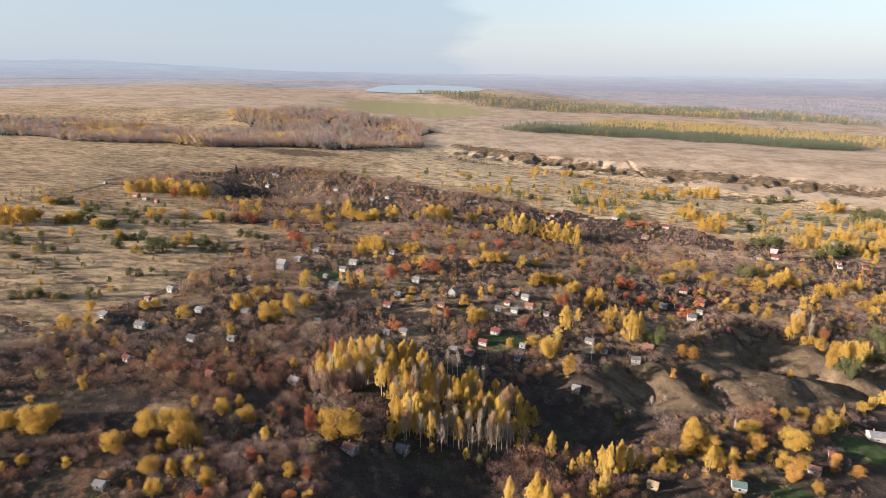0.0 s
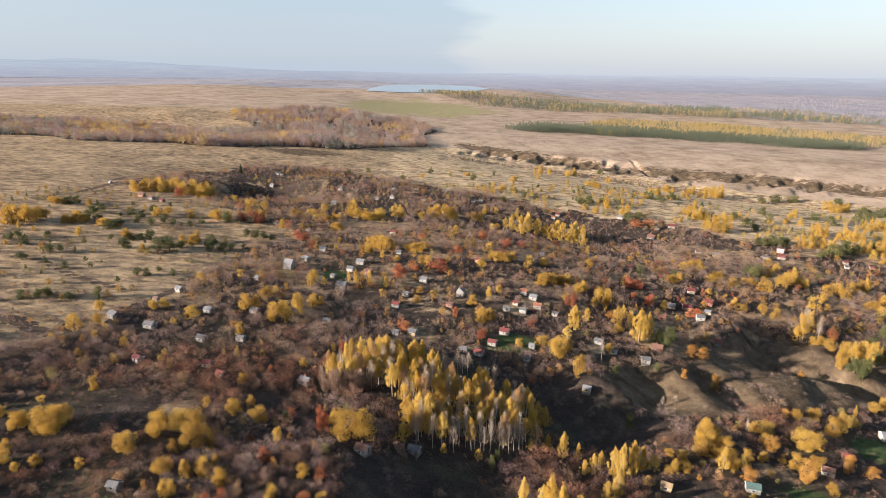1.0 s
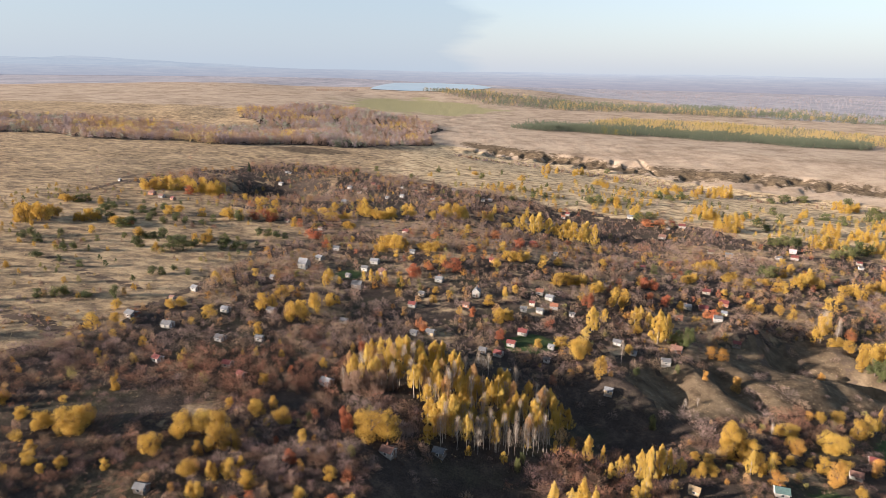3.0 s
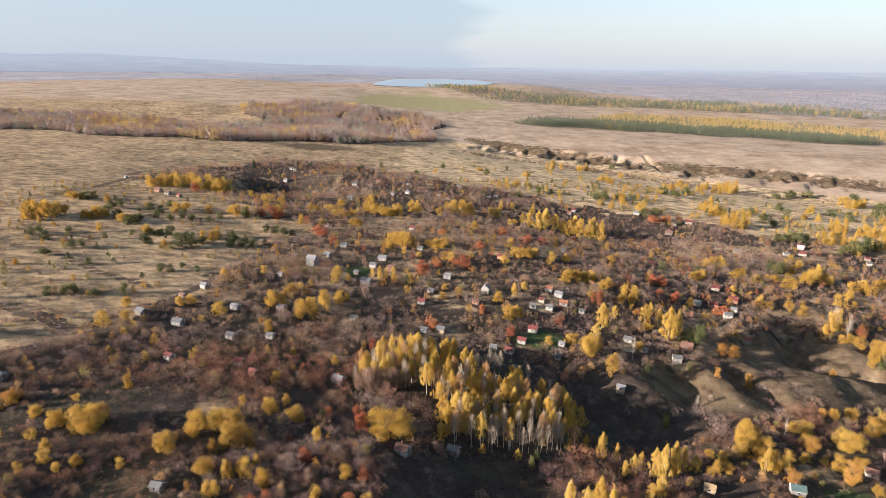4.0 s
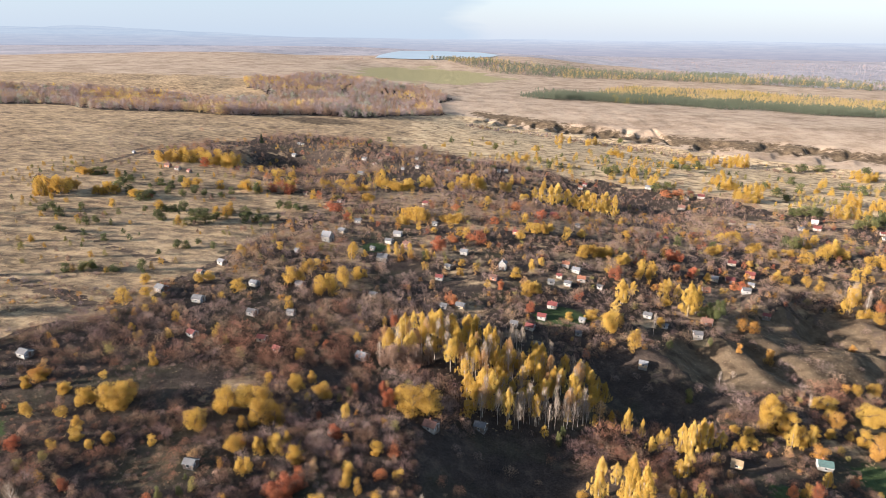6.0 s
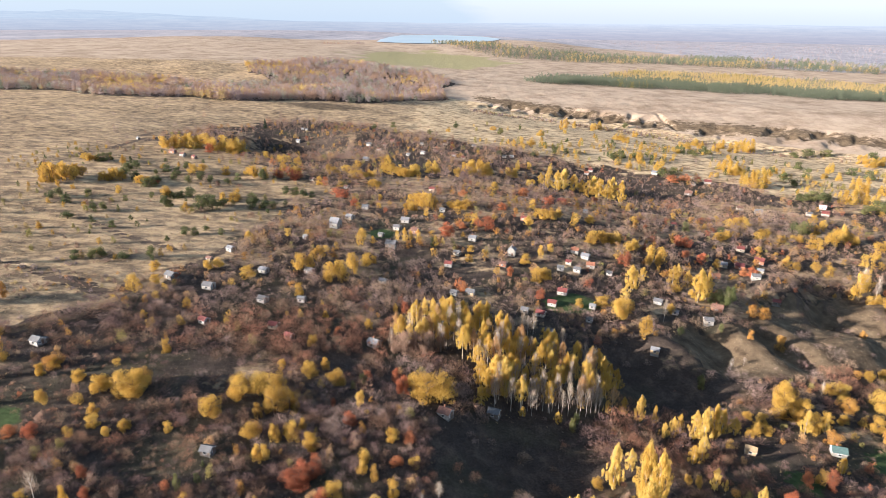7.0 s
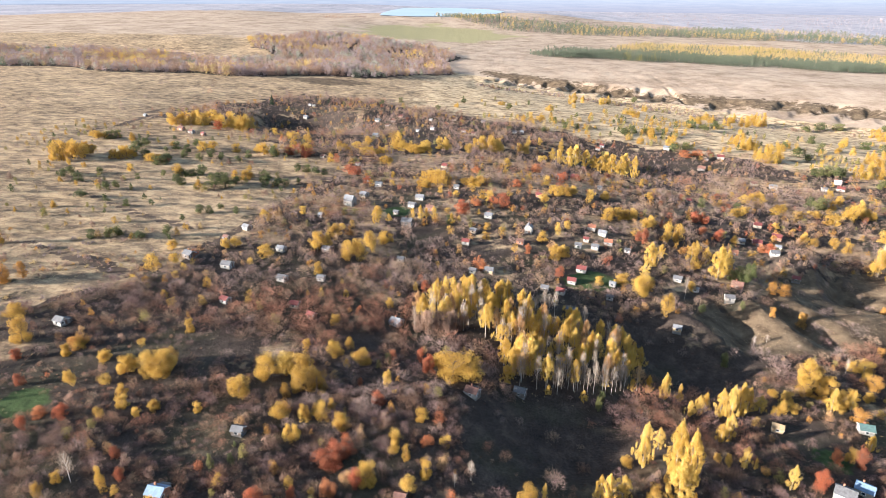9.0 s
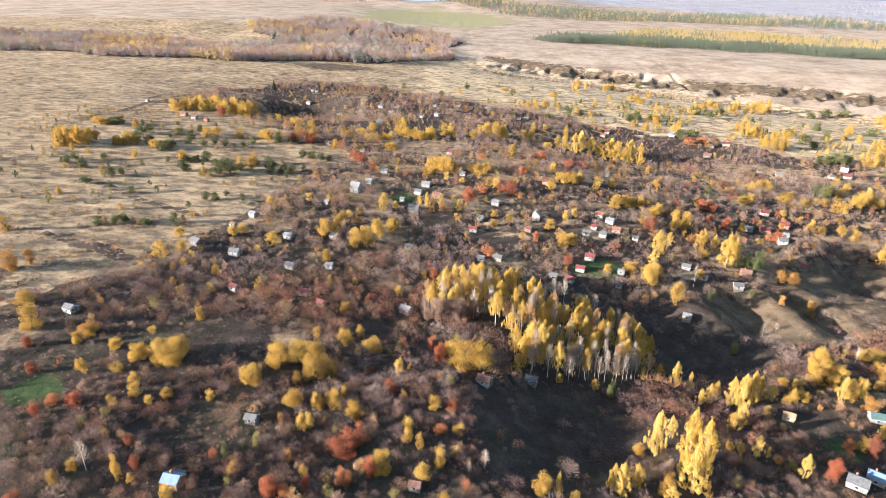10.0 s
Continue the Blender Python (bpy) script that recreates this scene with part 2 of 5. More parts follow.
def far_haze():
    """The last miles before the horizon: far land and haze as one glowing colour ramp."""
    m = bpy.data.materials.new("distance")
    m.use_nodes = True
    n, l = m.node_tree.nodes, m.node_tree.links
    n.clear()
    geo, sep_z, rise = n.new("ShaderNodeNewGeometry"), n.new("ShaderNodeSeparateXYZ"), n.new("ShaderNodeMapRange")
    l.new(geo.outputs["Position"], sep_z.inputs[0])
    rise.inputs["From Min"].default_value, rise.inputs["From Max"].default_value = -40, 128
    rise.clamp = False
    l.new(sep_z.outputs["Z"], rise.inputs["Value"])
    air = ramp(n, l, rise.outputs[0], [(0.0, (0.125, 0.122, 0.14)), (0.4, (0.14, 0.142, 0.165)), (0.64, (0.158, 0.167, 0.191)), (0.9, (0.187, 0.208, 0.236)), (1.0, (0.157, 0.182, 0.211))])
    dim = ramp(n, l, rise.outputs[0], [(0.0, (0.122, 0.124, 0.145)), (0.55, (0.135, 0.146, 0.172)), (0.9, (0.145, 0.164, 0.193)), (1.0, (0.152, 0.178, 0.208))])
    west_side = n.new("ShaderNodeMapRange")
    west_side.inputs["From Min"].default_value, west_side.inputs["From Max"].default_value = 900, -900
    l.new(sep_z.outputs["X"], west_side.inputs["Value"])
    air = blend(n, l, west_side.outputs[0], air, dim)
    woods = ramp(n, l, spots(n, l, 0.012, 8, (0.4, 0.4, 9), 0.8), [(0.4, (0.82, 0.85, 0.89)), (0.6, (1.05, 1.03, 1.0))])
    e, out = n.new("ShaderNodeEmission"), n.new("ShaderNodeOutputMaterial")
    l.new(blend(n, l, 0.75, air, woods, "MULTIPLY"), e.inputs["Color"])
    l.new(e.outputs[0], out.inputs["Surface"])
    return m


DISTANCE = far_haze()


# ---- the lie of the land ----
def ss(a, b, v):
    """Smooth step from 0 at a to 1 at b."""
    t = np.clip((v - a) / (b - a), 0, 1)
    return t * t * (3 - 2 * t)


def value_noise(x, y):
    """Smooth random values between 0 and 1 over the plane."""
    xi, yi = np.floor(x), np.floor(y)
    u, v = x - xi, y - yi
    u, v = u * u * (3 - 2 * u), v * v * (3 - 2 * v)

    def corner(a, b):
        h = np.sin(a * 127.1 + b * 311.7) * 43758.5453
        return h - np.floor(h)

    low, high = corner(xi, yi) * (1 - u) + corner(xi + 1, yi) * u, corner(xi, yi + 1) * (1 - u) + corner(xi + 1, yi + 1) * u
    return low * (1 - v) + high * v


# broad rises and dips of the land: x, y, radius, height
# (24, 180) and (-36, 148) are raised to throw shade over the hollows eastwards.
HILLS = [(24, 180, 12, 2.5), (20, 365, 70, 6.5), (-90, 150, 60, 1.6), (-130, 632, 26, 6), (-228, 545, 36, 5), (148, 287, 18, 11), (164, 256, 20, 3),
         (92, 243, 12, 3), (-36, 148, 20, 4.5), (58, 211, 15, 4)]
DIPS = [(45, 178, 32, -8.5), (52, 196, 16, -3), (-30, 235, 70, -1.2), (172, 268, 55, -10.3), (112, 500, 80, -10.3), (225, 480, 110, -3.6), (115, 215,
         50, -1.8), (-215, 640, 110, -5.4), (-620, 1150, 170, -10), (-330, 1130, 150, -12), (-120, 1180, 120, -8), (-172, 572, 40, -11), (-198, 560,
         25, -9), (-160, 562, 40, -8), (-184, 604, 28, -8), (-103, 560, 30, -8), (-146, 596, 28, -7), (116, 226, 10, -2), (2, 140, 23, -7)]
# ravines and spurs of the bare slope: from x, y to x, y, half width, height
RIDGES = [(60, 212, 74, 204, 8, 2.5), (86, 227, 80, 205, 8, -4.5), (98, 228, 104, 210, 9, 3.5), (118, 262, 126, 226, 10, 3), (162, 284, 160, 264, 9, -6), (160, 264, 182, 244, 7, -5),
          (182, 243, 206, 228, 7, -5), (142, 236, 172, 238, 9, 4.5), (128, 214, 150, 226, 8, 3), (192, 276, 195, 252, 9, 4.5), (206, 268, 212, 244, 6, -4), (112, 236, 116, 214, 5, -3)]
# gullies that cut back into the scarp: along it, across it, half width, depth
GULLIES = [(-540, -20, 11, 5), (-507, -6, 15, 9), (-484, -10, 8, 5), (-462, 0, 14, 9), (-412, 24, 19, 10), (-393, 16, 9, 6), (-369, 34, 14, 10), (-337, 22, 17, 9), (-316, 40, 12, 10),
           (-284, 46, 18, 10), (-262, 30, 9, 5), (-180, 26, 16, 8), (-158, 4, 11, 4), (-98, 66, 12, 7), (-80, 36, 16, 6), (-42, 68, 12, 9), (-16, 44, 15, 6), (4, 72, 11, 8), (34, 58, 14, 6), (64, 72, 13, 8)]
LAKE_LEVEL = 34


def height(x, y):
    """Height of the land at x, y (arrays): a slope that falls to the east, a valley with a gullied scarp, a plateau beyond."""
    d, s = (x - 309) * .54 + (y - 950) * .84, x * .84 - y * .54
    w = ss(-60, 260, d) * ss(-400, 60, x)
    fall = -np.tanh(x / 500)
    near = .2 + fall * (33.1 + 15.2 * np.exp(-np.abs(y) / 900)) - 10.2 * ss(200, 900, y) + 28.5 * ss(900, 3000, y)
    for cx, cy, r, h in HILLS + DIPS:
        near = near + h * np.exp(-((x - cx) ** 2 + (y - cy) ** 2) / r ** 2)
    plateau = -8.4 - 21.8 * np.tanh(x / 800) + 26 * ss(1200, 3000, y)
    z = (1 - w) * near + w * plateau - 12.6 * np.exp(-((d + 70) / 110) ** 2) * ss(-250, 150, x)
    bend = s + 4 * np.sin(d / 13 + s / 31) + 2.5 * np.sin(d / 5 + s / 9)
    scarp = 1.2 * np.exp(-((d - 40) / 30) ** 2) * ss(30, 130, x) * ss(900, 600, x)
    for along, reach, wide, deep in GULLIES:
        deep = 0.85 * deep
        a = (bend - along - 0.35 * (d - reach)) / wide
        cut = np.where(a < 0, np.clip(1 + 1.6 * a, 0, 1), np.clip(1 - 0.46 * a, 0, 1))
        scarp = scarp - deep * cut * ss(reach - 58, reach - 16, d) * ss(reach + 26, reach - 2, d)
    # one straight cut runs down the scarp
    a = np.abs(x - 331)
    scarp = scarp - 3.4 * np.clip(1 - a / 4.5, 0, 1) * ss(925, 950, y) * ss(1036, 1026, y)
    z = z + scarp
    for x0, y0, x1, y1, r, h in RIDGES:
        t = np.clip(((x - x0) * (x1 - x0) + (y - y0) * (y1 - y0)) / ((x1 - x0) ** 2 + (y1 - y0) ** 2), 0, 1)
        z = z + h * np.exp(-((x - x0 - t * (x1 - x0)) ** 2 + (y - y0 - t * (y1 - y0)) ** 2) / r ** 2)
    # the valley wood stands on broken ground
    wooded = ss(-60, -140, x) * ss(-900, -700, x) * ss(880, 960, y) * ss(1650, 1450, y)
    z = z + wooded * (9 * (value_noise(x / 95 + 5, y / 120 + 2) - 0.6) + 4 * (value_noise(x / 38, y / 45) - 0.5))
    z = z + 1.1 * (value_noise(x / 17, y / 17) - 0.5) + 0.5 * (value_noise(x / 6 + 9, y / 6) - 0.5)
    z = z + (2.6 * (value_noise(x / 15 + 3, y / 12) - 0.5) + 1.6 * (value_noise(x / 6 + 1, y / 6) - 0.5)) * np.exp(-((x - 140) ** 2 + (y - 240) ** 2) / 70 ** 2)
    basin = ss(1.9, 1.0, np.hypot((x + 110) / 480, (y - 3380) / 1020)) * ss(2150, 2420, y)
    z = z + (LAKE_LEVEL - 2 - z) * basin
    return z


# ---- meshes from arrays ----
rng = np.random.default_rng(11)


def array_mesh(name, verts, tris, mats, index=None, smooth=False):
    """A mesh of triangles from arrays."""
    me = bpy.data.meshes.new(name)
    verts, tris = np.asarray(verts, np.float32), np.asarray(tris, np.int32)
    me.vertices.add(len(verts))
    me.vertices.foreach_set("co", verts.ravel())
    me.loops.add(tris.size)
    me.loops.foreach_set("vertex_index", tris.ravel())
    me.polygons.add(len(tris))
    me.polygons.foreach_set("loop_start", np.arange(0, tris.size, 3, dtype=np.int32))
    for m in mats:
        me.materials.append(m)
    if index is not None:
        me.polygons.foreach_set("material_index", np.asarray(index, np.int32))
    me.polygons.foreach_set("use_smooth", np.full(len(tris), smooth))
    me.update(calc_edges=True)
    me.validate()
    return me


def joined(pieces):
    """(verts, tris) pairs as one pair."""
    vs, ts, n = [], [], 0
    for v, t in pieces:
        vs.append(v)
        ts.append(np.asarray(t) + n)
        n += len(v)
    return np.concatenate(vs), np.concatenate(ts)


def tube(points, radii, sides=5):
    """A tapered limb along points."""
    pts = np.asarray(points, float)
    vs, ts = [], []
    a = np.arange(sides) * 2 * math.pi / sides
    for i, p in enumerate(pts):
        d = pts[min(i + 1, len(pts) - 1)] - pts[max(i - 1, 0)]
        d = d / (np.linalg.norm(d) + 1e-9)
        u = np.cross(d, (0.3, 1, 0.1))
        u /= np.linalg.norm(u)
        w = np.cross(d, u)
        vs.append(p + radii[i] * (np.cos(a)[:, None] * u + np.sin(a)[:, None] * w))
    for i in range(len(pts) - 1):
        for k in range(sides):
            p, q = i * sides + k, i * sides + (k + 1) % sides
            ts += [(p, q, q + sides), (p, q + sides, p + sides)]
    return np.concatenate(vs), np.array(ts)


def leaves(centres, normals, size, r):
    """A pointed leaf clump at each centre."""
    n = len(centres)
    d = normals + r.normal(0, 0.55, (n, 3))
    d /= np.linalg.norm(d, axis=1)[:, None]
    u = np.cross(d, r.normal(0, 1, (n, 3)))
    u /= np.linalg.norm(u, axis=1)[:, None]
    w = np.cross(d, u)
    s = size * r.uniform(0.6, 1.35, (n, 1))
    v = np.stack([centres - u * s, centres + u * s * 0.9, centres + w * s * 1.5 + d * s * 0.3], 1).reshape(-1, 3)
    return v, np.arange(3 * n).reshape(-1, 3)


def lobed(lobes, count, size, r, shell=0.5):
    """Leaf clumps over lobes (x, y, z, rx, rz), denser towards each lobe's skin."""
    lobes = np.asarray(lobes, float)
    area = lobes[:, 3] * lobes[:, 4]
    pick = r.choice(len(lobes), count, p=area / area.sum())
    d = r.normal(0, 1, (count, 3))
    d /= np.linalg.norm(d, axis=1)[:, None]
    rad = shell + (1 - shell) * r.random((count, 1)) ** 0.6
    rad = rad * (1 + 0.12 * r.normal(0, 1, (count, 1)))
    b = lobes[pick]
    c = b[:, :3] + d * rad * np.stack([b[:, 3], b[:, 3], b[:, 4]], 1)
    c[:, 2] = np.maximum(c[:, 2], 0.015)
    return leaves(c, d * 0.9 + (0, 0, 0.25), size, r)


def twigs(r, stems, subs, tilt, thick, rise=0.25, low=0.0):
    """Bare stems that fan out of one stool, with side twigs: thin tapered blades. Height and width 1."""
    vs = []
    for _ in range(stems):
        az, lean = r.uniform(0, 2 * math.pi), abs(r.normal(0, tilt))
        base = np.array([math.cos(az), math.sin(az), 0]) * r.uniform(0, 0.14) + (0, 0, low * r.random())
        d = np.array([math.cos(az) * math.sin(lean), math.sin(az) * math.sin(lean), math.cos(lean)])
        length = r.uniform(0.55, 1.02) * (1 - 0.25 * lean)
        side = np.cross(d, r.normal(0, 1, 3))
        side /= np.linalg.norm(side)
        mid = base + d * length * 0.5 + r.normal(0, 0.03, 3)
        tip = base + d * length + np.array([0, 0, 0.06]) + r.normal(0, 0.04, 3)
        vs += [base - side * thick, base + side * thick, mid, mid - side * thick * .7, mid + side * thick * .7, tip]
        for _ in range(subs):
            f = r.uniform(0.3, 0.95)
            p = base + d * length * f
            k = d + r.normal(0, 0.55, 3) + (0, 0, rise)
            k /= np.linalg.norm(k)
            q = p + k * r.uniform(0.16, 0.34)
            s = np.cross(k, r.normal(0, 1, 3))
            s /= np.linalg.norm(s)
            vs += [p - s * thick * .6, p + s * thick * .6, q]
    v = np.array(vs)
    v[:, :2] *= 0.5 / np.percentile(np.abs(v[:, :2]), 97)
    v[:, 2] = np.maximum(v[:, 2], -0.03) / np.percentile(v[:, 2], 99)
    return v, np.arange(len(v)).reshape(-1, 3)


def fuzz(r, count, length, width):
    """A leafless bush: several rounded heads of fine twigs that fan outwards and up. Height and width 1."""
    heads = 6
    az = np.arange(heads) * 2 * math.pi / heads + r.uniform(-0.5, 0.5, heads)
    out = r.uniform(0.1, 0.3, heads)
    base = np.stack([np.cos(az) * out, np.sin(az) * out], 1)
    tops = r.uniform(0.62, 1.0, heads) * (1.05 - 0.5 * out)
    pick = r.integers(0, heads, count)
    up = r.random(count) ** 0.75
    a, lean = r.uniform(0, 2 * math.pi, count), 0.22 * np.sqrt(np.maximum(0.04, 1 - (np.maximum(0, up - 0.35) / 0.68) ** 2)) * r.random(count) ** 0.4
    c = np.stack([base[pick, 0] + np.cos(a) * lean, base[pick, 1] + np.sin(a) * lean, 0.04 + up * tops[pick] * 0.82], 1)
    d = np.stack([np.cos(a) * 0.75 + c[:, 0], np.sin(a) * 0.75 + c[:, 1], 0.45 + 0.6 * up], 1) + r.normal(0, 0.22, (count, 3))
    d /= np.linalg.norm(d, axis=1)[:, None]
    s = np.cross(d, r.normal(0, 1, (count, 3)))
    s *= width / np.linalg.norm(s, axis=1)[:, None]
    tip = c + d * length * r.uniform(0.6, 1.3, (count, 1))
    v = np.stack([c - s, c + s, tip], 1).reshape(-1, 3)
    v[:, 2] = np.maximum(v[:, 2], -0.03)
    return v, np.arange(3 * count).reshape(-1, 3)


def strewn(name, templates, xy, size, mats, which, sink=0.1, squash=1.0):
    """ONE mesh of many small plants on the land. size: width and height of each; which: the material of each."""
    n = len(xy)
    z = height(xy[:, 0], xy[:, 1]) - sink
    kind, yaw = rng.integers(0, len(templates), n), rng.uniform(0, 2 * math.pi, n)
    vs, ts, ms, off = [], [], [], 0
    for k, (tv, tt) in enumerate(templates):
        sel = np.where(kind == k)[0]
        if not len(sel):
            continue
        c, s = np.cos(yaw[sel])[:, None], np.sin(yaw[sel])[:, None]
        w, h = size[sel, 0][:, None], size[sel, 1][:, None]
        x = (tv[None, :, 0] * c - tv[None, :, 1] * s) * w + xy[sel, 0][:, None]
        y = (tv[None, :, 0] * s + tv[None, :, 1] * c) * w + xy[sel, 1][:, None]
        zz = tv[None, :, 2] * h + z[sel][:, None]
        vs.append(np.stack([x, y, zz], -1).reshape(-1, 3))
        ts.append((tt[None] + (np.arange(len(sel)) * len(tv))[:, None, None]).reshape(-1, 3) + off)
        ms.append(np.repeat(which[sel], len(tt)))
        off += len(sel) * len(tv)
    return new(name, array_mesh(name, np.concatenate(vs), np.concatenate(ts), mats, np.concatenate(ms)))


def inside(poly, x, y):
    """Which of the points lie in a polygon."""
    hit = np.zeros(x.shape, bool)
    for (x0, y0), (x1, y1) in zip(poly, poly[1:] + poly[:1]):
        if y0 != y1:
            hit ^= ((y0 > y) != (y1 > y)) & (x < (x1 - x0) * (y - y0) / (y1 - y0) + x0)
    return hit


def jittered(x0, x1, y0, y1, step):
    """Scattered points, about one to a square of that step."""
    gx, gy = np.meshgrid(np.arange(x0, x1, step), np.arange(y0, y1, step))
    p = np.stack([gx.ravel(), gy.ravel()], 1)
    return p + rng.uniform(-0.5, 0.5, p.shape) * step


def patchy(x, y, scale, seed):
    """Soft patches between 0 and 1."""
    a = 0.6 * value_noise(x / scale / 2 + seed * 7.3, y / scale / 2 + seed * 3.1) + 0.4 * value_noise(x / scale * 1.1 + seed, y / scale * 1.1 - seed)
    return np.clip(0.5 + (a - 0.5) * 1.6, 0, 1)


# ---- the plan: where the gardens, the bare slopes and the woods lie ----
GARDENS = [(-195, 60), (-176, 150), (-168, 180), (-160, 200), (-150, 222), (-139, 238), (-132, 260), (-126, 290), (-114, 331), (-101, 371), (-109, 417),
           (-141, 420), (-199, 488), (-275, 520), (-291, 559), (-256, 650), (-198, 733), (-142, 721), (-84, 692), (-18, 650), (49, 632),
           (92, 599), (153, 587), (223, 559), (268, 526), (307, 494), (379, 478), (430, 470), (300, 150), (180, 50)]
CLAY_SLOPE = [(107, 248), (148, 279), (196, 301), (240, 280), (214, 234), (146, 212), (103, 199), (84, 220)]
HOLLOW = [(38, 209), (53, 220), (80, 206), (84, 188), (65, 178), (39, 185)]
BARE_SPUR = [(77, 236), (88, 233), (104, 240), (121, 232), (122, 206), (106, 197), (86, 198), (72, 203), (62, 216)]
BANKS = [[(9, 124), (18, 131), (25, 137)], [(38, 143), (48, 151), (55, 158)], [(25, 165), (31, 162), (37, 159)], [(82, 187), (90, 188)], [(-177, 175), (-172, 184), (-164, 191), (-155, 198)]]
DARK_MEADOW = [(-24, 152), (0, 161), (17, 158), (24, 140), (-4, 116), (-24, 114), (-28, 133)]
WOOD = [(-760, 900), (-631, 870), (-582, 862), (-516, 843), (-412, 834), (-311, 847), (-266, 874), (-214, 890), (-153, 918), (-90, 976), (-29, 1120),
        (-10, 1330), (-75, 1500), (-198, 1610), (-292, 1640), (-389, 1545), (-452, 1400), (-440, 1300), (-335, 1205), (-365, 1165), (-429, 1140),
        (-539, 1160), (-661, 1190), (-737, 1180), (-860, 1130)]
CLEFT = [(-235, 1450), (-225, 1333), (-177, 1114), (-158, 1000), (-166, 925)]
PINES = [(161, 1413), (243, 1379), (444, 1324), (655, 1249), (825, 1169), (885, 1230), (728, 1360), (506, 1450), (335, 1520), (190, 1500)]
LARCHES = [(341, 1540), (506, 1455), (728, 1365), (947, 1235), (1100, 1150), (1250, 1300), (1050, 1405), (946, 1615), (768, 1727), (549, 1803)]
FAR_STRIP = [(-69, 2600), (63, 2270), (251, 2099), (431, 2036), (715, 2043), (950, 1940), (1229, 1813), (1305, 1928), (1036, 2121), (671, 2215),
             (277, 2326), (26, 2690)]
LAWNS = [(-59, 313, 8), (33, 246, 10), (24, 243, 6), (109, 150, 9), (154, 183, 10), (-144, 137, 7), (75, 140, 5.5)]
CLEARINGS = [(-40, 285, 10), (-12, 272, 13), (8, 275, 10), (-60, 300, 8), (28, 250, 9), (70, 240, 9), (-60, 178, 9), (-100, 168, 10), (75, 150, 8), (30, 140, 9)]


TRACKS = [([(-139, 209), (-133, 230), (-131, 261), (-128, 293), (-116, 327), (-104, 369)], 3.0), ([(-177, 228), (-165, 223), (-149, 213)], 2.6), ([(-217, 303), (-197, 289), (-179, 279), (-164, 274), (-150, 267)], 2.6), ([(-298, 443), (-289, 463), (-290, 532), (-293, 563)], 3.6), ([(27, 342), (22, 315), (18, 292)], 2.6), ([(-206, 239), (-194, 234), (-183, 228), (-171, 224), (-160, 218)], 2.4)]


# ---- the land: one sheet out to the horizon ----
def spread(lo, hi, count, fine, centre):
    """Coordinates that are fine about the centre and grow wider outwards."""
    a, b = math.asinh((lo - centre) / fine), math.asinh((hi - centre) / fine)
    return centre + fine * np.sinh(np.linspace(a, b, count))


columns = np.union1d(spread(-4950, 4950, 380, 170, 0), np.linspace(62, 560, 110))
rows = np.union1d(spread(-900, 4950, 400, 250, 270), np.linspace(880, 1090, 55))
gx, gy = np.meshgrid(columns, rows)
gx, gy = gx.ravel(), gy.ravel()
gz = height(gx, gy)
nx, ny = len(columns), len(rows)
q = (np.arange(ny - 1)[:, None] * nx + np.arange(nx - 1)[None]).ravel()
tri = np.concatenate([np.stack([q, q + 1, q + nx + 1], 1), np.stack([q, q + nx + 1, q + nx], 1)])
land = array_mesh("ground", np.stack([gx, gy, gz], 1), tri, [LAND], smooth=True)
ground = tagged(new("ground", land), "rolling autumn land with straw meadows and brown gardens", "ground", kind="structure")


def cover(name, values):
    a = land.attributes.new(name, "FLOAT", "POINT")
    a.data.foreach_set("value", np.asarray(values, np.float32))


wobble_x = gx + 7 * np.sin(gy / 9) + 5 * np.sin(gx / 5 + gy / 7)
in_gardens, across = inside(GARDENS, wobble_x, gy + 6 * np.sin(gx / 8)), (gx - 309) * .54 + (gy - 950) * .84
sloped = inside(CLAY_SLOPE, gx, gy) | inside(BARE_SPUR, gx, gy)
in_wood = inside(WOOD, gx + 12 * np.sin(gy / 31), gy + 12 * np.sin(gx / 27))
# Soil shows through about (-185, 185): brown scrub ground, tree shade painted in.
cover("straw", np.where(in_wood, 0.1, 1) * np.where(in_gardens, 0.06 + 0.24 * ss(215, 300, gy) * ss(560, 440, gy) + 0.42 * patchy(gx, gy, 13, 8) ** 2, 0.9 - (0.3 + 0.5 * patchy(gx, gy, 9, 5)) * np.exp(-((gx + 185) / 42) ** 2 - ((gy - 185) / 42) ** 2)))
cover("steppe", np.where(in_wood, 0.0, ss(-40, 20, across) * ss(-200, 0, gx) + ss(1300, 1700, gy) * ss(0, -300, gx)))
banks = np.zeros_like(gx)
clay_earth = (np.where(sloped, 0.85, 0.0) + 0.6 * np.exp(-((across - 18 - 40 * ss(300, 520, gx)) / 40) ** 2) * ss(-20, 60, gx) + 0.75 * np.exp(-((gx + 190) / 75) ** 2 - ((gy - 850) / 42) ** 2))
plots = np.abs(((gx * 0.92 - gy * 0.39 + 4 * np.sin(gy / 23)) / 19) % 1 - 0.5) * 19
plot_path = in_gardens * ss(225, 260, gy) * ss(470, 430, gy) * np.exp(-((plots - 1.2) / 1.3) ** 2) * (patchy(gx, gy, 25, 31) > 0.42)
# Paler straw over the eastern band, up to the scarp.
cover("pale_straw", 0.85 * ss(-190, 60, gx + 60 * (patchy(gx, gy, 30, 3) - 0.5)) * ss(470, 560, gy) * ss(60, -40, across))
cover("pasture", np.exp(-((gx + 60) / 260) ** 2 - ((gy - 1950) / 300) ** 2) * 0.95)
cover("lawn", sum(np.exp(-((gx - x) ** 2 + (gy - y) ** 2) / r ** 2) for x, y, r in LAWNS) * 1.0)
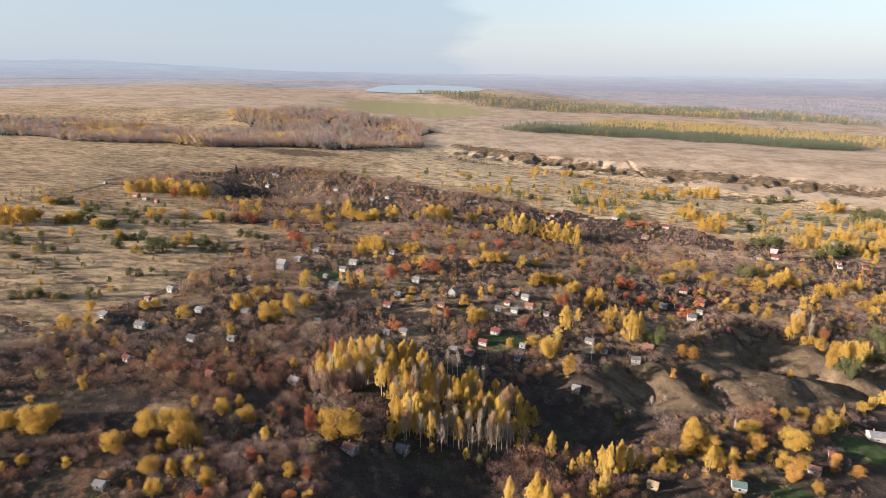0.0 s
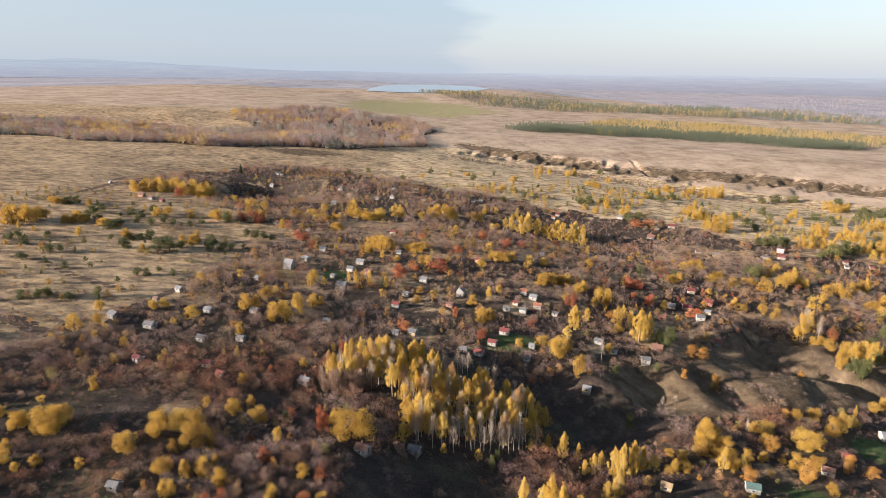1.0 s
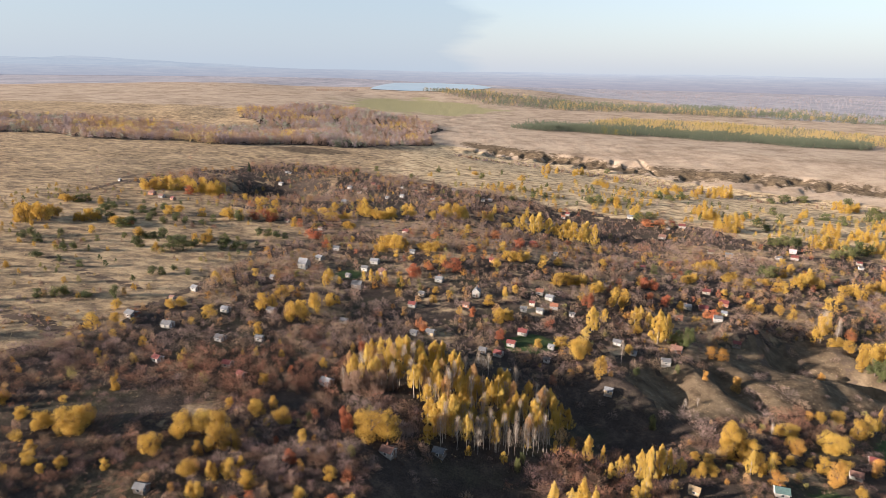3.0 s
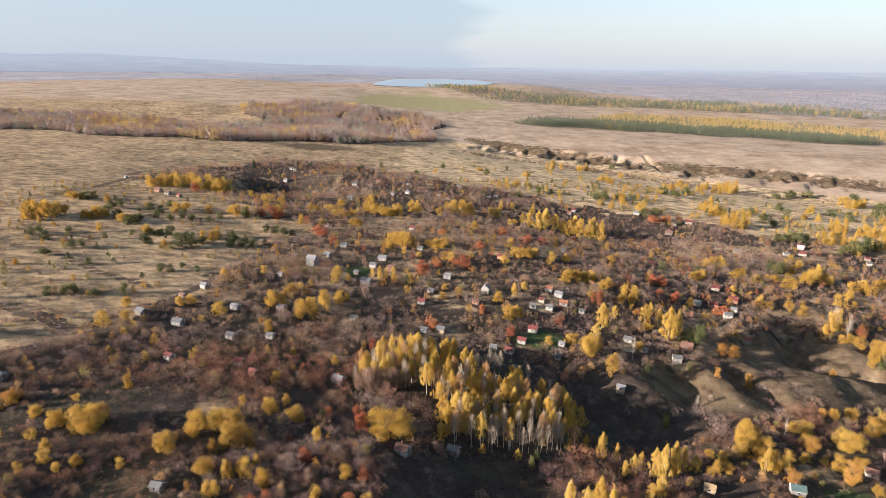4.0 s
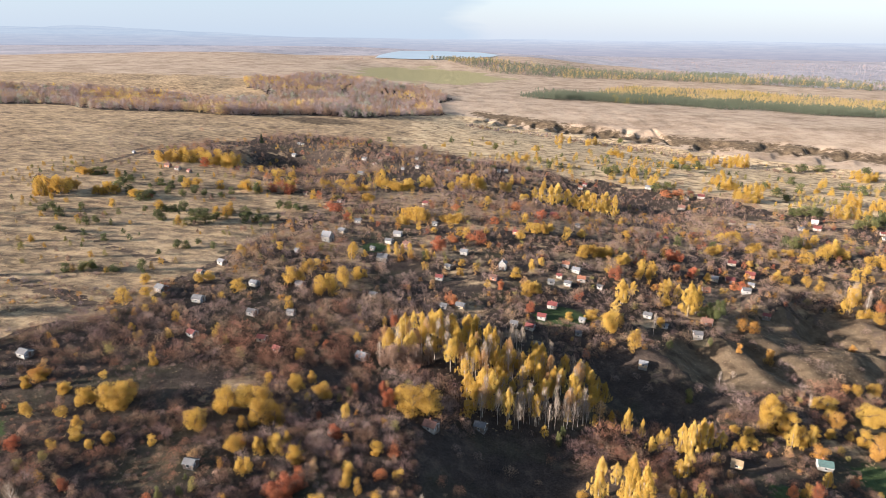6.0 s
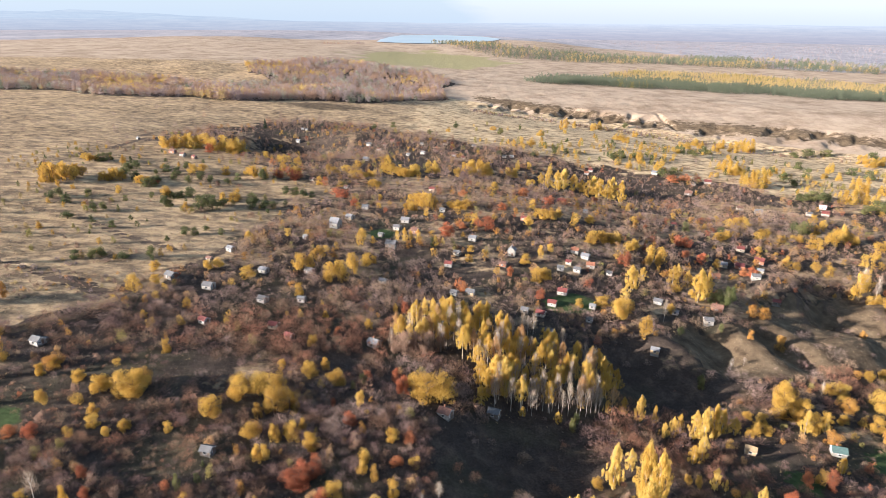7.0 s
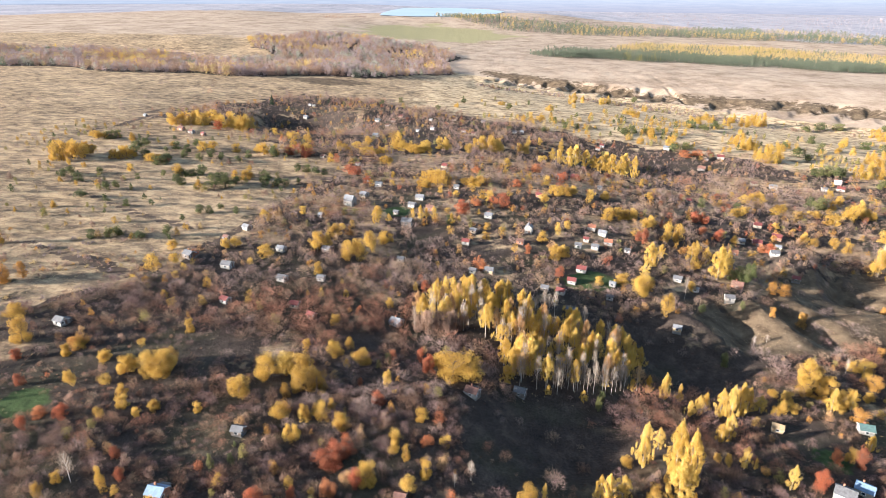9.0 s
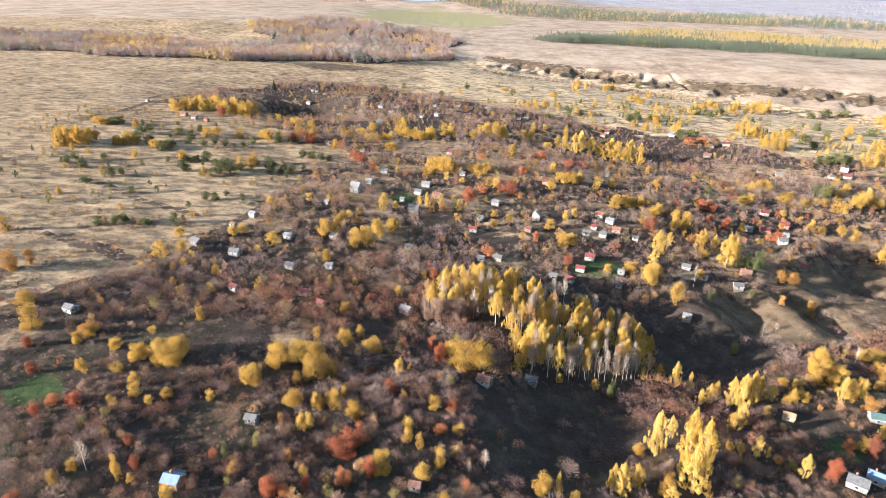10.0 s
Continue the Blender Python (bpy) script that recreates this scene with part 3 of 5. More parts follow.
# The painted haze sets in with distance, sooner towards the east.
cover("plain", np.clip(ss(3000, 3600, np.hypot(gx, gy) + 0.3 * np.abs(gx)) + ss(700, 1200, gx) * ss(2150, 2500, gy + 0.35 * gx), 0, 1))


def beside(line, x, y):
    """Distance of the points from a line of straight stretches."""
    best = np.full(x.shape, 1e9)
    for (x0, y0), (x1, y1) in zip(line, line[1:]):
        t = np.clip(((x - x0) * (x1 - x0) + (y - y0) * (y1 - y0)) / ((x1 - x0) ** 2 + (y1 - y0) ** 2), 0, 1)
        best = np.minimum(best, np.hypot(x - x0 - t * (x1 - x0), y - y0 - t * (y1 - y0)))
    return best


sway = 3 * np.sin(gy / 17)
for line in BANKS:
    banks = np.maximum(banks, 0.85 * np.exp(-(beside(line, gx, gy) / 3.5) ** 2))
cover("clay", np.maximum(clay_earth, banks))
cover("track", sum(0.8 * np.exp(-(beside(line, gx + sway, gy) / wide) ** 2) for line, wide in TRACKS) + 0.62 * plot_path)

# the misty rim of the plain: a glowing ring with the haze in its colour
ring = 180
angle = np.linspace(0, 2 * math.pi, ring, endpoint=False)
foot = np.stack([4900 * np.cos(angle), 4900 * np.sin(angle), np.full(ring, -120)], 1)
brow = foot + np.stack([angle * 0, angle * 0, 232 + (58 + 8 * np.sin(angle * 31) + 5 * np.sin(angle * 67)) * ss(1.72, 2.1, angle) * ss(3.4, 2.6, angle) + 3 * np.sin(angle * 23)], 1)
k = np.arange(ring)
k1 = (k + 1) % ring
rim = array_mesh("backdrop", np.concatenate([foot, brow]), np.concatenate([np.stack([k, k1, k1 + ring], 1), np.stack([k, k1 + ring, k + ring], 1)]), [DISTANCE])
tagged(new("backdrop", rim), "glowing backdrop of hazy lilac plain under the horizon", "distance", kind="structure")

# the lake in the distance
shore = [(-310, 2720), (-154, 2560), (24, 2560), (220, 3026), (277, 3381), (214, 3917), (-36, 4323), (-297, 4158), (-330, 3601), (-330, 3100)]
bm = bmesh.new()
bm.faces.new([bm.verts.new((x, y, LAKE_LEVEL)) for x, y in shore])
me = bpy.data.meshes.new("water")
bm.to_mesh(me)
bm.free()
me.materials.append(WATER)
tagged(new("water", me), "distant blue lake between low shores", "lake", kind="structure")


# ---- trees ----
def limbs(r, h0, h1, count, reach, thick, up=0.6):
    """Limbs that leave a trunk between two heights."""
    out = []
    for _ in range(count):
        z, az = r.uniform(h0, h1), r.uniform(0, 2 * math.pi)
        k = reach * (1.15 - z)
        out.append(tube([(0, 0, z), (math.cos(az) * k * .5, math.sin(az) * k * .5, z + k * up * .5),
                         (math.cos(az) * k, math.sin(az) * k, z + k * up * 1.2)], [thick, thick * .6, thick * .15], 3))
    return out


def crown_round(seed, count, size):
    """A broad crown that reaches nearly to the ground: many uneven rounded lobes."""
    r = np.random.default_rng(seed)
    lobes = [(0, 0, 0.45, 0.24, 0.36)]
    for _ in range(24):
        z = 0.05 + 0.82 * r.random() ** 1.2
        wide = 0.35 * math.sqrt(max(0.05, 1 - (max(0, z - 0.3) / 0.66) ** 2))
        az, k = r.uniform(0, 2 * math.pi), r.random() ** 0.4 * wide
        s = r.uniform(0.11, 0.19)
        lobes.append((math.cos(az) * k, math.sin(az) * k, z, s, s * 0.9))
    return lobed(lobes, count, size, r, 0.72)


def crown_tall(seed, count, size, low=0.12):
    """An upright crown, widest below the middle, of many small upswept sprays, with gaps and a loose tip."""
    r = np.random.default_rng(seed)
    lobes = [(r.normal(0, 0.02), r.normal(0, 0.02), 0.93, 0.04, 0.08)]
    turn = r.uniform(0, 6.28)
    for k in range(84):
        u = (k + r.random()) / 84
        z = low + (0.9 - low) * u
        wide = 0.36 * math.sin(math.pi * min(1, 0.1 + 0.9 * u) ** 0.7) ** 0.7 * (1 + 0.3 * math.sin(turn + 11 * u))
        az, f = k * 2.4 + r.normal(0, 0.5), r.uniform(0.2, 1.0)
        lobes.append((math.cos(az) * wide * f, math.sin(az) * wide * f, z, r.uniform(0.045, 0.085), r.uniform(0.05, 0.1)))
    return lobed(lobes, int(count * 0.8), size, r, 0.3)


def crown_high(seed, count, size):
    """The crown of a tree grown up among others: clear trunk below."""
    return crown_tall(seed, count, size, 0.36)


def crown_pine(seed, count, size):
    """Tiers of needles, wide below and bushy."""
    r = np.random.default_rng(seed)
    lobes = []
    for _ in range(24):
        z = r.uniform(0.06, 0.9)
        wide = 0.4 * (1 - z) ** 0.5
        az, k = r.uniform(0, 2 * math.pi), r.uniform(0.3, 1) * wide
        lobes.append((math.cos(az) * k, math.sin(az) * k, z, r.uniform(0.09, 0.17), r.uniform(0.06, 0.1)))
    return lobed(lobes, count, size, r, 0.3)


def crown_spruce(seed, count, size):
    r = np.random.default_rng(seed)
    lobes = [(0, 0, z, 0.44 * (1 - z) + 0.02, 0.05) for z in np.linspace(0.06, 0.97, 14)]
    return lobed(lobes, count, size, r, 0.3)


def trunk_tall(seed, lean=0.03, thick=0.016):
    r = np.random.default_rng(seed)
    a, b = r.normal(0, lean, 2)
    main = tube([(0, 0, -0.03), (a * .4, b * .4, 0.35), (a, b, 0.7), (a * 1.2, b * 1.2, 0.97)], [thick * 1.3, thick, thick * .6, thick * .1], 6)
    return joined([main] + limbs(r, 0.3, 0.85, 12, 0.36, thick * .35))


def trunk_short(seed):
    r = np.random.default_rng(seed)
    return joined([tube([(0, 0, -0.03), (0.01, 0.01, 0.3), (0, 0.02, 0.75)], [0.035, 0.026, 0.006], 6)] + limbs(r, 0.12, 0.6, 11, 0.5, 0.013, 0.9))


def bare_tree(seed, thick=0.011):
    """Trunk, limbs and fine twigs of a leafless tree."""
    r = np.random.default_rng(seed)
    parts = limbs(r, 0.28, 0.86, 24, 0.42, thick * .5, 1.1)
    tv = []
    for _ in range(420):
        z = r.uniform(0.3, 0.95)
        k = 0.4 * (1.2 - z) * r.random() ** 0.6
        az = r.uniform(0, 2 * math.pi)
        p = np.array([math.cos(az) * k, math.sin(az) * k, z])
        d = np.array([math.cos(az) * .5, math.sin(az) * .5, 0.9]) + r.normal(0, 0.35, 3)
        d /= np.linalg.norm(d)
        s = np.cross(d, r.normal(0, 1, 3))
        s /= np.linalg.norm(s)
        tv += [p - s * .0042, p + s * .0042, p + d * r.uniform(0.07, 0.19)]
    return parts, (np.array(tv), np.arange(len(tv)).reshape(-1, 3))


TREE = {
    "gold": ("autumn_tree", "round tree in full golden-yellow autumn leaf", "tree", BARK),
    "birch": ("birch_tree", "slender birch with bright yellow leaves and pale bark", "tree", WHITE_BARK),
    "copper": ("autumn_tree", "small tree with thinning copper-brown leaves", "tree", BARK),
    "grove": ("birch_tree", "tall birch with yellow crown above a long pale trunk", "tree", WHITE_BARK),
    "aspen": ("aspen_tree", "tall aspen with thinning salmon-brown leaves", "tree", WHITE_BARK),
    "russet": ("hazel_bush", "big rusty-brown bush thinning before winter", "bush", BARK),
    "scarlet": ("autumn_tree", "garden tree with orange-red autumn leaves", "tree", BARK),
    "pine": ("pine_tree", "young bushy dark green pine on the slope", "tree", BARK),
    "spruce": ("spruce_tree", "dark pointed spruce at the edge of the gardens", "tree", BARK),
    "bare": ("bare_tree", "tall leafless tree with pale trunk and limbs", "tree", WHITE_BARK),
}
models = {}
FOOTPRINTS, FAR_GOLD = [], []  # ground that is taken; far yellow trees, too many to tell apart


def model(kind, fine):
    """Three shapes of each kind of tree, full for those near by, lighter for those far off."""
    if (kind, fine) in models:
        return models[kind, fine]
    count, size = ((13000, 0.0118), (6200, 0.0145), (1900, 0.026), (700, 0.044))[fine]
    made = []
    for s in range(3):
        seed = 100 + s * 7 + len(kind)
        if kind == "bare":
            wood, fine_twigs = bare_tree(seed)
            trunk = array_mesh("trunk", *joined([tube([(0, 0, -.03), (.01, 0, .4), (0, .015, .96)], [.015, .011, .003], 6)] + wood), [WHITE_BARK])
            crown = array_mesh("crown", *fine_twigs, [BIRCH_TWIG])
        else:
            shape = {"gold": crown_round, "copper": crown_round, "scarlet": crown_round, "russet": crown_round, "birch": crown_tall, "grove": crown_high, "aspen": crown_high, "pine": crown_round, "spruce": crown_spruce}[kind]
            crown = array_mesh("crown", *shape(seed, int(count * (0.4 if kind == "aspen" else 0.6 if kind == "grove" else 1)), size), [LEAF["birch" if kind == "grove" else kind]])
            bole = trunk_tall(seed) if kind in ("birch", "spruce", "aspen", "grove") else trunk_short(seed)
            trunk = array_mesh("trunk", *bole, [TREE[kind][3]])
        made.append((trunk, crown))
    models[kind, fine] = made
    return made


def plant(kind, rows):
    """Trees of one kind: x, y, height and width of each."""
    name, label, category, _ = TREE[kind]
    spread_out = 1.3 if kind in ("birch", "aspen", "grove") else 1.12
    clumps = []
    for x, y, tall, wide in rows:
        if kind == "gold" and wide > 8.2 and y > 225:
            clumps += [(x + wide * a, y + wide * b, tall * c, wide * 0.56) for a, b, c in ((-0.27, 0.06, 0.85), (0.05, -0.12, 1.0), (0.29, 0.1, 0.78))]
        else:
            clumps.append((x, y, tall, wide))
    for x, y, tall, wide in clumps:
        FOOTPRINTS.append((x, y, wide * 0.5))
        if kind == "gold" and y > 440:
            FAR_GOLD.append((x, y, tall, wide))
            continue
        fine = 0 if tall > 11 and y < 260 else 1 if y < 215 else 2 if y < 340 else 3
        trunk, crown = model(kind, fine)[rng.integers(3)]
        tree = tagged(new(name), label, category, "trees on the garden slope")
        tree.empty_display_size = 0.5
        tree.matrix_world = Matrix.LocRotScale((x, y, float(height(np.array([x]), np.array([y]))[0]) - 0.05),
                                               Euler((0, 0, rng.uniform(0, 6.28))), (wide * spread_out, wide * spread_out, tall))
        for part_name, mesh in (("trunk", trunk), ("crown", crown)):
            new(part_name, mesh).parent = tree


plant("gold", [(-96, 104, 5.3, 3.1), (-121, 106, 5.3, 2.4), (-109, 109, 7.6, 2.2), (-37, 109, 4, 2.8), (-120, 111, 3.4, 2.8), (-14, 114, 9.1, 4.8),
    (-42, 115, 5.2, 4.2), (-52, 117, 7.2, 5.6), (-38, 120, 6.6, 3.3), (18, 120, 7, 5), (-43, 125, 5.1, 2.5), (-46, 126, 5.1, 3.1), (-71, 129, 5.6,
    3.2), (-73, 129, 5.2, 2.9), (-46, 130, 3.6, 2.6), (-113, 134, 3.2, 2.4), (-61, 135, 5.2, 4.1), (-60, 135, 5, 4.2), (-114, 135, 2.1, 1.8), (43,
    135, 4.6, 2.1), (16, 136, 4.3, 3.7), (-118, 137, 4.3, 3.8), (-77, 137, 5.3, 5.5), (41, 137, 3.4, 2.5)])
plant("gold", [(-70, 137, 5.3, 2.7), (-110, 137, 3.5, 3), (-71, 137, 5.6, 2.7), (-39, 138, 4.2, 3), (-40, 138, 5.1, 2.8), (-110, 138, 2.9, 3), (-99,
    138, 3.5, 2.7), (-66, 138, 6, 4.3), (79, 139, 5.7, 3.5), (-67, 139, 4.4, 4.3), (-64, 141, 4.8, 2.5), (-120, 141, 4.3, 3.3), (-90, 145, 7.4, 6.7),
    (-136, 145, 4.9, 3.4), (-78, 147, 4.7, 3.2), (-74, 149, 8.7, 6.5), (-70, 151, 8, 6.6), (-114, 152, 8.7, 8.5), (-118, 152, 8.6, 5.5), (-124, 152,
    6.3, 5.8), (-113, 153, 8.6, 6.5), (-123, 153, 5.3, 4.9), (-50, 153, 5.4, 3), (-75, 155, 10.2, 7.4)])
plant("gold", [(119.5, 155.5, 3.9, 4.2), (-85, 155, 9, 7.4), (-80, 157, 8.2, 8.5), (-133, 157, 3.7, 3.6), (-114, 158, 5.9, 5.1), (-145, 159, 4.2, 3),
    (-31, 160, 10.7, 10.4), (-26, 160, 10.8, 8.7), (73, 163, 5.6, 3.2), (71, 163, 3.4, 3.3), (-144, 164, 3.8, 4.1), (77, 164, 4, 4), (92, 165, 8,
    4.4), (-35, 165, 5.7, 7.1), (-59, 165, 6.3, 6.7), (93, 166, 6.2, 4.7), (97, 167, 4.1, 4.5), (-68, 169, 5.4, 5.8), (115.6, 168.5, 6.2, 5.3), (78,
    170, 4.7, 4.9), (123.5, 169.4, 5.2, 5.7), (-77, 171, 4.4, 2.9), (90, 171, 5.2, 4.2), (106, 171, 4.2, 3.8)])
plant("gold", [(101, 172, 4.2, 4.6), (75, 173, 3.1, 3.8), (-64, 174, 4.3, 3.3), (86, 174, 7.3, 6.5), (95, 175, 7.3, 5.8), (92, 176, 6.3, 5.8), (-116,
    177, 5.7, 3.4), (89, 178, 11.6, 7), (128, 179, 8.2, 6.7), (92.7, 179.5, 7.9, 6.7), (126, 181, 8, 9.2), (112, 182, 4.4, 3.9), (-71, 188, 5, 4.3),
    (116, 189, 5.5, 7), (112, 190, 3.8, 4.1), (143.6, 192.7, 9.0, 6.3), (0, 193, 8.3, 7.4), (148, 194, 9.1, 6.8), (-129, 196, 2.5, 2.4), (-134, 200,
    3, 2.9), (143.9, 204.4, 6.4, 5.8), (135.1, 201.8, 4.7, 4.4), (-54, 207, 4, 3.4), (-122, 210, 4.4, 3.9)])
plant("gold", [(-71, 213, 3, 2.6), (53.9, 216.7, 9.5, 5.9), (-148, 223, 7.4, 7.2), (180.8, 220.7, 4.6, 5.7), (185.8, 222.7, 6.4, 3.9), (-142, 229,
    4.7, 4.6), (-85, 230, 6, 4.2), (47.7, 232.1, 11.5, 7.3), (52, 239, 8.5, 8.4), (-148, 242, 4.9, 4.9), (33, 242, 4.4, 4.5), (-110, 244, 5.5, 7.9),
    (73.6, 242.9, 5.3, 4.1), (44, 245, 5.7, 7.6), (-75, 247, 10.2, 7), (-128, 248, 5.3, 4.5), (-71, 249, 10.3, 7.6), (-125, 251, 5.1, 6.1), (-90, 255,
    9.6, 6.2), (-86, 257, 7.9, 4.7), (-67, 258, 10.6, 6.3), (213.9, 269.5, 13.1, 5.7), (190.0, 257.7, 11.3, 5.4), (18, 266, 6.9, 6.5)])
plant("gold", [(-62, 266, 6.8, 5.4), (206.4, 272.3, 13.3, 5.7), (209.6, 273.3, 10.4, 5.2), (21, 269, 7.2, 9.9), (85, 269, 6.2, 6.6), (211.9, 272.4,
    13.3, 7.4), (-62, 270, 7.1, 4.3), (-85, 270, 6.8, 7.6), (-59, 272, 5, 3.3), (205.9, 277.1, 8.9, 6.9), (-83, 280, 4.2, 4.5), (199.8, 281.4, 7.6,
    7.1), (-13, 284, 4.6, 4.6), (15, 286, 5.8, 6.4), (-123, 289, 4.9, 4), (198.6, 289.5, 6.2, 8.4), (-12, 294, 4.5, 4.1), (24, 294, 6.9, 3.6), (192.3,
    294.1, 17.0, 7.9), (82, 299, 9.2, 4.9), (-106, 300, 5.3, 4.2), (30, 301, 5.5, 4.2), (-68, 302, 6.9, 5.4), (89, 302, 12.3, 6.7)])
plant("gold", [(201.3, 303.1, 14.4, 5.6), (124, 312, 6.4, 4.4), (87, 312, 7.9, 5), (76, 316, 6.4, 7.6), (80, 319, 7.4, 7.1), (193, 320, 6.7, 4.6),
    (56, 321, 8, 7.7), (186, 323, 6.7, 5.9), (176, 325, 5.7, 5.3), (62, 326, 7.8, 13.1), (260, 326, 6.8, 6.7), (-169, 327, 5.7, 4.5), (71, 328, 8.2,
    9.8), (172.5, 329.1, 6.8, 5.4), (222, 335, 8.6, 5.5), (261, 336, 6.9, 10.3), (-8, 336, 6.6, 5.3), (23, 336, 6.6, 6.7), (-12, 340, 6, 4.7), (272,
    341, 8.8, 7), (233, 342, 8.8, 5.6), (-27, 342, 3.3, 4.7), (165, 347, 4.9, 4.9), (-36, 348, 5.4, 3.4)])
plant("gold", [(-217, 350, 6, 4.1), (38, 351, 7.9, 9), (-190, 351, 7.7, 6.1), (-151, 352, 6.7, 7.5), (33, 352, 7.6, 9.7), (-157, 352, 6.1, 4.8), (54,
    353, 6.9, 5.6), (287, 354, 9.1, 7.2), (-256, 356, 5.3, 2.7), (-46, 356, 6.2, 8.4), (257, 356, 9.1, 7.2), (44, 356, 5.9, 6.3), (64, 357, 6, 6.4),
    (-150, 357, 8.8, 4.2), (-65, 358, 4.1, 3.5), (-12, 359, 8, 7), (248, 360, 9.2, 8), (254, 360, 11, 8), (208, 361, 9.1, 10.9), (-18, 362, 6.6,
    12.1), (-35, 362, 10.5, 10.6), (146, 363, 5.5, 7.3), (-268, 364, 12.9, 8.4), (152, 365, 7.3, 8.8)])
plant("gold", [(-39, 367, 11.3, 10.8), (270, 368, 9.3, 8.2), (279, 370, 11.2, 9), (-43, 370, 9.2, 12.3), (225, 371, 11.2, 9.7), (192, 371, 5.6, 7.5),
    (-260, 372, 12.8, 12.8), (178, 373, 5.6, 7.5), (203, 373, 6.4, 9.7), (-269, 374, 12.8, 12.2), (241, 375, 7.6, 9.1), (-66, 376, 5, 2.9), (-216,
    377, 6, 10.9), (31, 377, 6.9, 4.4), (-240, 378, 7.1, 8.7), (98, 379, 6.3, 6), (235, 379, 13.3, 9.9), (-234, 381, 8.9, 11), (242, 381, 7.7, 6.1),
    (186, 382, 6.5, 9.2), (-260, 383, 9.2, 11), (22, 388, 6, 3), (173, 398, 8.7, 8.7), (181, 399, 8.7, 8)])
plant("gold", [(231, 399, 8, 5.6), (170, 400, 6.3, 7.2), (178, 400, 9.9, 8.8), (240, 407, 8.1, 5.7), (-197, 410, 7.6, 7.9), (-111, 410, 7.7, 5.5),
    (-157, 414, 10, 8), (-74, 415, 6.3, 9.6), (-150, 416, 9.3, 5.6), (-177, 417, 7, 6.4), (-162, 419, 6.2, 6.4), (-194, 420, 5.8, 8), (-249, 421, 7.8,
    4.8), (244, 425, 8.4, 6.8), (-276, 427, 6.7, 12.2), (-132, 431, 8, 8.3), (111, 435, 7.6, 4.3), (-142, 436, 8.9, 5.9), (-88, 437, 7.9, 14.3),
    (-110, 439, 9.8, 4.2), (-108, 449, 5.9, 9.5), (-78, 449, 6.7, 10.4), (352, 453, 10.3, 5.4), (-98, 456, 6.3, 11.4)])
plant("gold", [(-57, 459, 7.3, 13.3), (-138, 464, 8.6, 7.1), (-53, 465, 9.8, 17.9), (354, 466, 9.1, 7.4), (-67, 466, 7.4, 13.4), (-93, 473, 7, 8.2),
    (-48, 473, 8.4, 9.1), (-70, 475, 13.2, 11.9), (-152, 475, 7, 11.8), (-34, 480, 11.2, 12.9), (-15, 480, 8.1, 7.4), (373, 485, 14.2, 9.6), (352,
    486, 10.9, 9.6), (-170.4, 491.5, 5.9, 6.6), (363, 488, 13.3, 9.7), (334, 489, 11.9, 8.7), (-4, 493, 11, 14.2), (3, 493, 13.8, 20.9), (-251.1,
    494.1, 11.2, 13.1), (-198, 497, 12.7, 12.3), (393, 497, 14.5, 9.8), (319, 497, 14.4, 11.8), (330, 498, 12.1, 10.8), (313, 500, 12.6, 8.9)])
plant("gold", [(10, 500, 13.1, 11.6), (-242.4, 497.4, 12.6, 14.1), (-214.0, 498.5, 11.3, 13.2), (-195.7, 506.8, 13.9, 10.5), (-232.3, 499.6, 13.5,
    15.1), (32, 508, 9.5, 11.8), (-206.1, 505.6, 15.1, 14.4), (384, 526, 12.7, 10.4), (377, 528, 13.2, 10.4), (413, 530, 15.3, 9.4), (-226.6, 515.3,
    10.7, 14.7), (373, 534, 12.8, 11.6), (261, 539, 20.5, 12.6), (41, 542, 10.1, 5.2), (254, 542, 18, 12.7), (360, 543, 15.6, 11.7), (53, 551, 7.7,
    5.3), (72, 551, 10.3, 5.3), (358, 553, 14.2, 8.7), (254, 554, 10.5, 8.6), (279, 560, 14.3, 7.6), (181, 583, 10.9, 6.8), (435, 584, 8.4, 10.3),
    (449, 587, 14, 11.5)])
plant("gold", [(310, 589, 9.5, 4.6), (366, 590, 10.1, 6.9), (261, 591, 15.5, 11.5), (157, 592, 9.9, 8), (268, 592, 13.9, 11.5), (190, 594, 11.1, 6.9),
    (260, 603, 15.2, 11.7), (148, 603, 6.7, 5.8), (361, 603, 9.7, 7), (259, 615, 10.4, 9.5), (176, 620, 13.2, 8.3), (220, 643, 7.8, 6.2), (392, 646,
    12.1, 8.8), (50, 648, 8.9, 4.9), (71, 669, 9.8, 5.1), (-20, 710, 6.4, 6.7), (502, 739, 13.8, 14.3), (93, 746, 8.1, 9.9), (520, 750, 14, 14.5),
    (201, 753, 8.9, 10), (36, 756, 5.5, 10), (276, 757, 10.4, 17.4), (503, 758, 14.2, 13.2), (200, 781, 10.6, 17.8)])
plant("gold", [(326, 781, 10.8, 10.5), (352, 787, 15.9, 13.6), (314, 800, 11, 9.2), (382, 803, 19.9, 13.9), (375, 813, 18.7, 14), (352, 824, 15.1,
    11), (319, 832, 11.4, 11.1), (135, 838, 12.8, 6.3), (250, 876, 10.3, 8.3), (151, 885, 15.9, 8.4), (194, 906, 11.4, 6.9), (169, 914, 11.5, 6.9),
    (201, 923, 11.6, 8.7), (211, 928, 13.4, 8.8)])
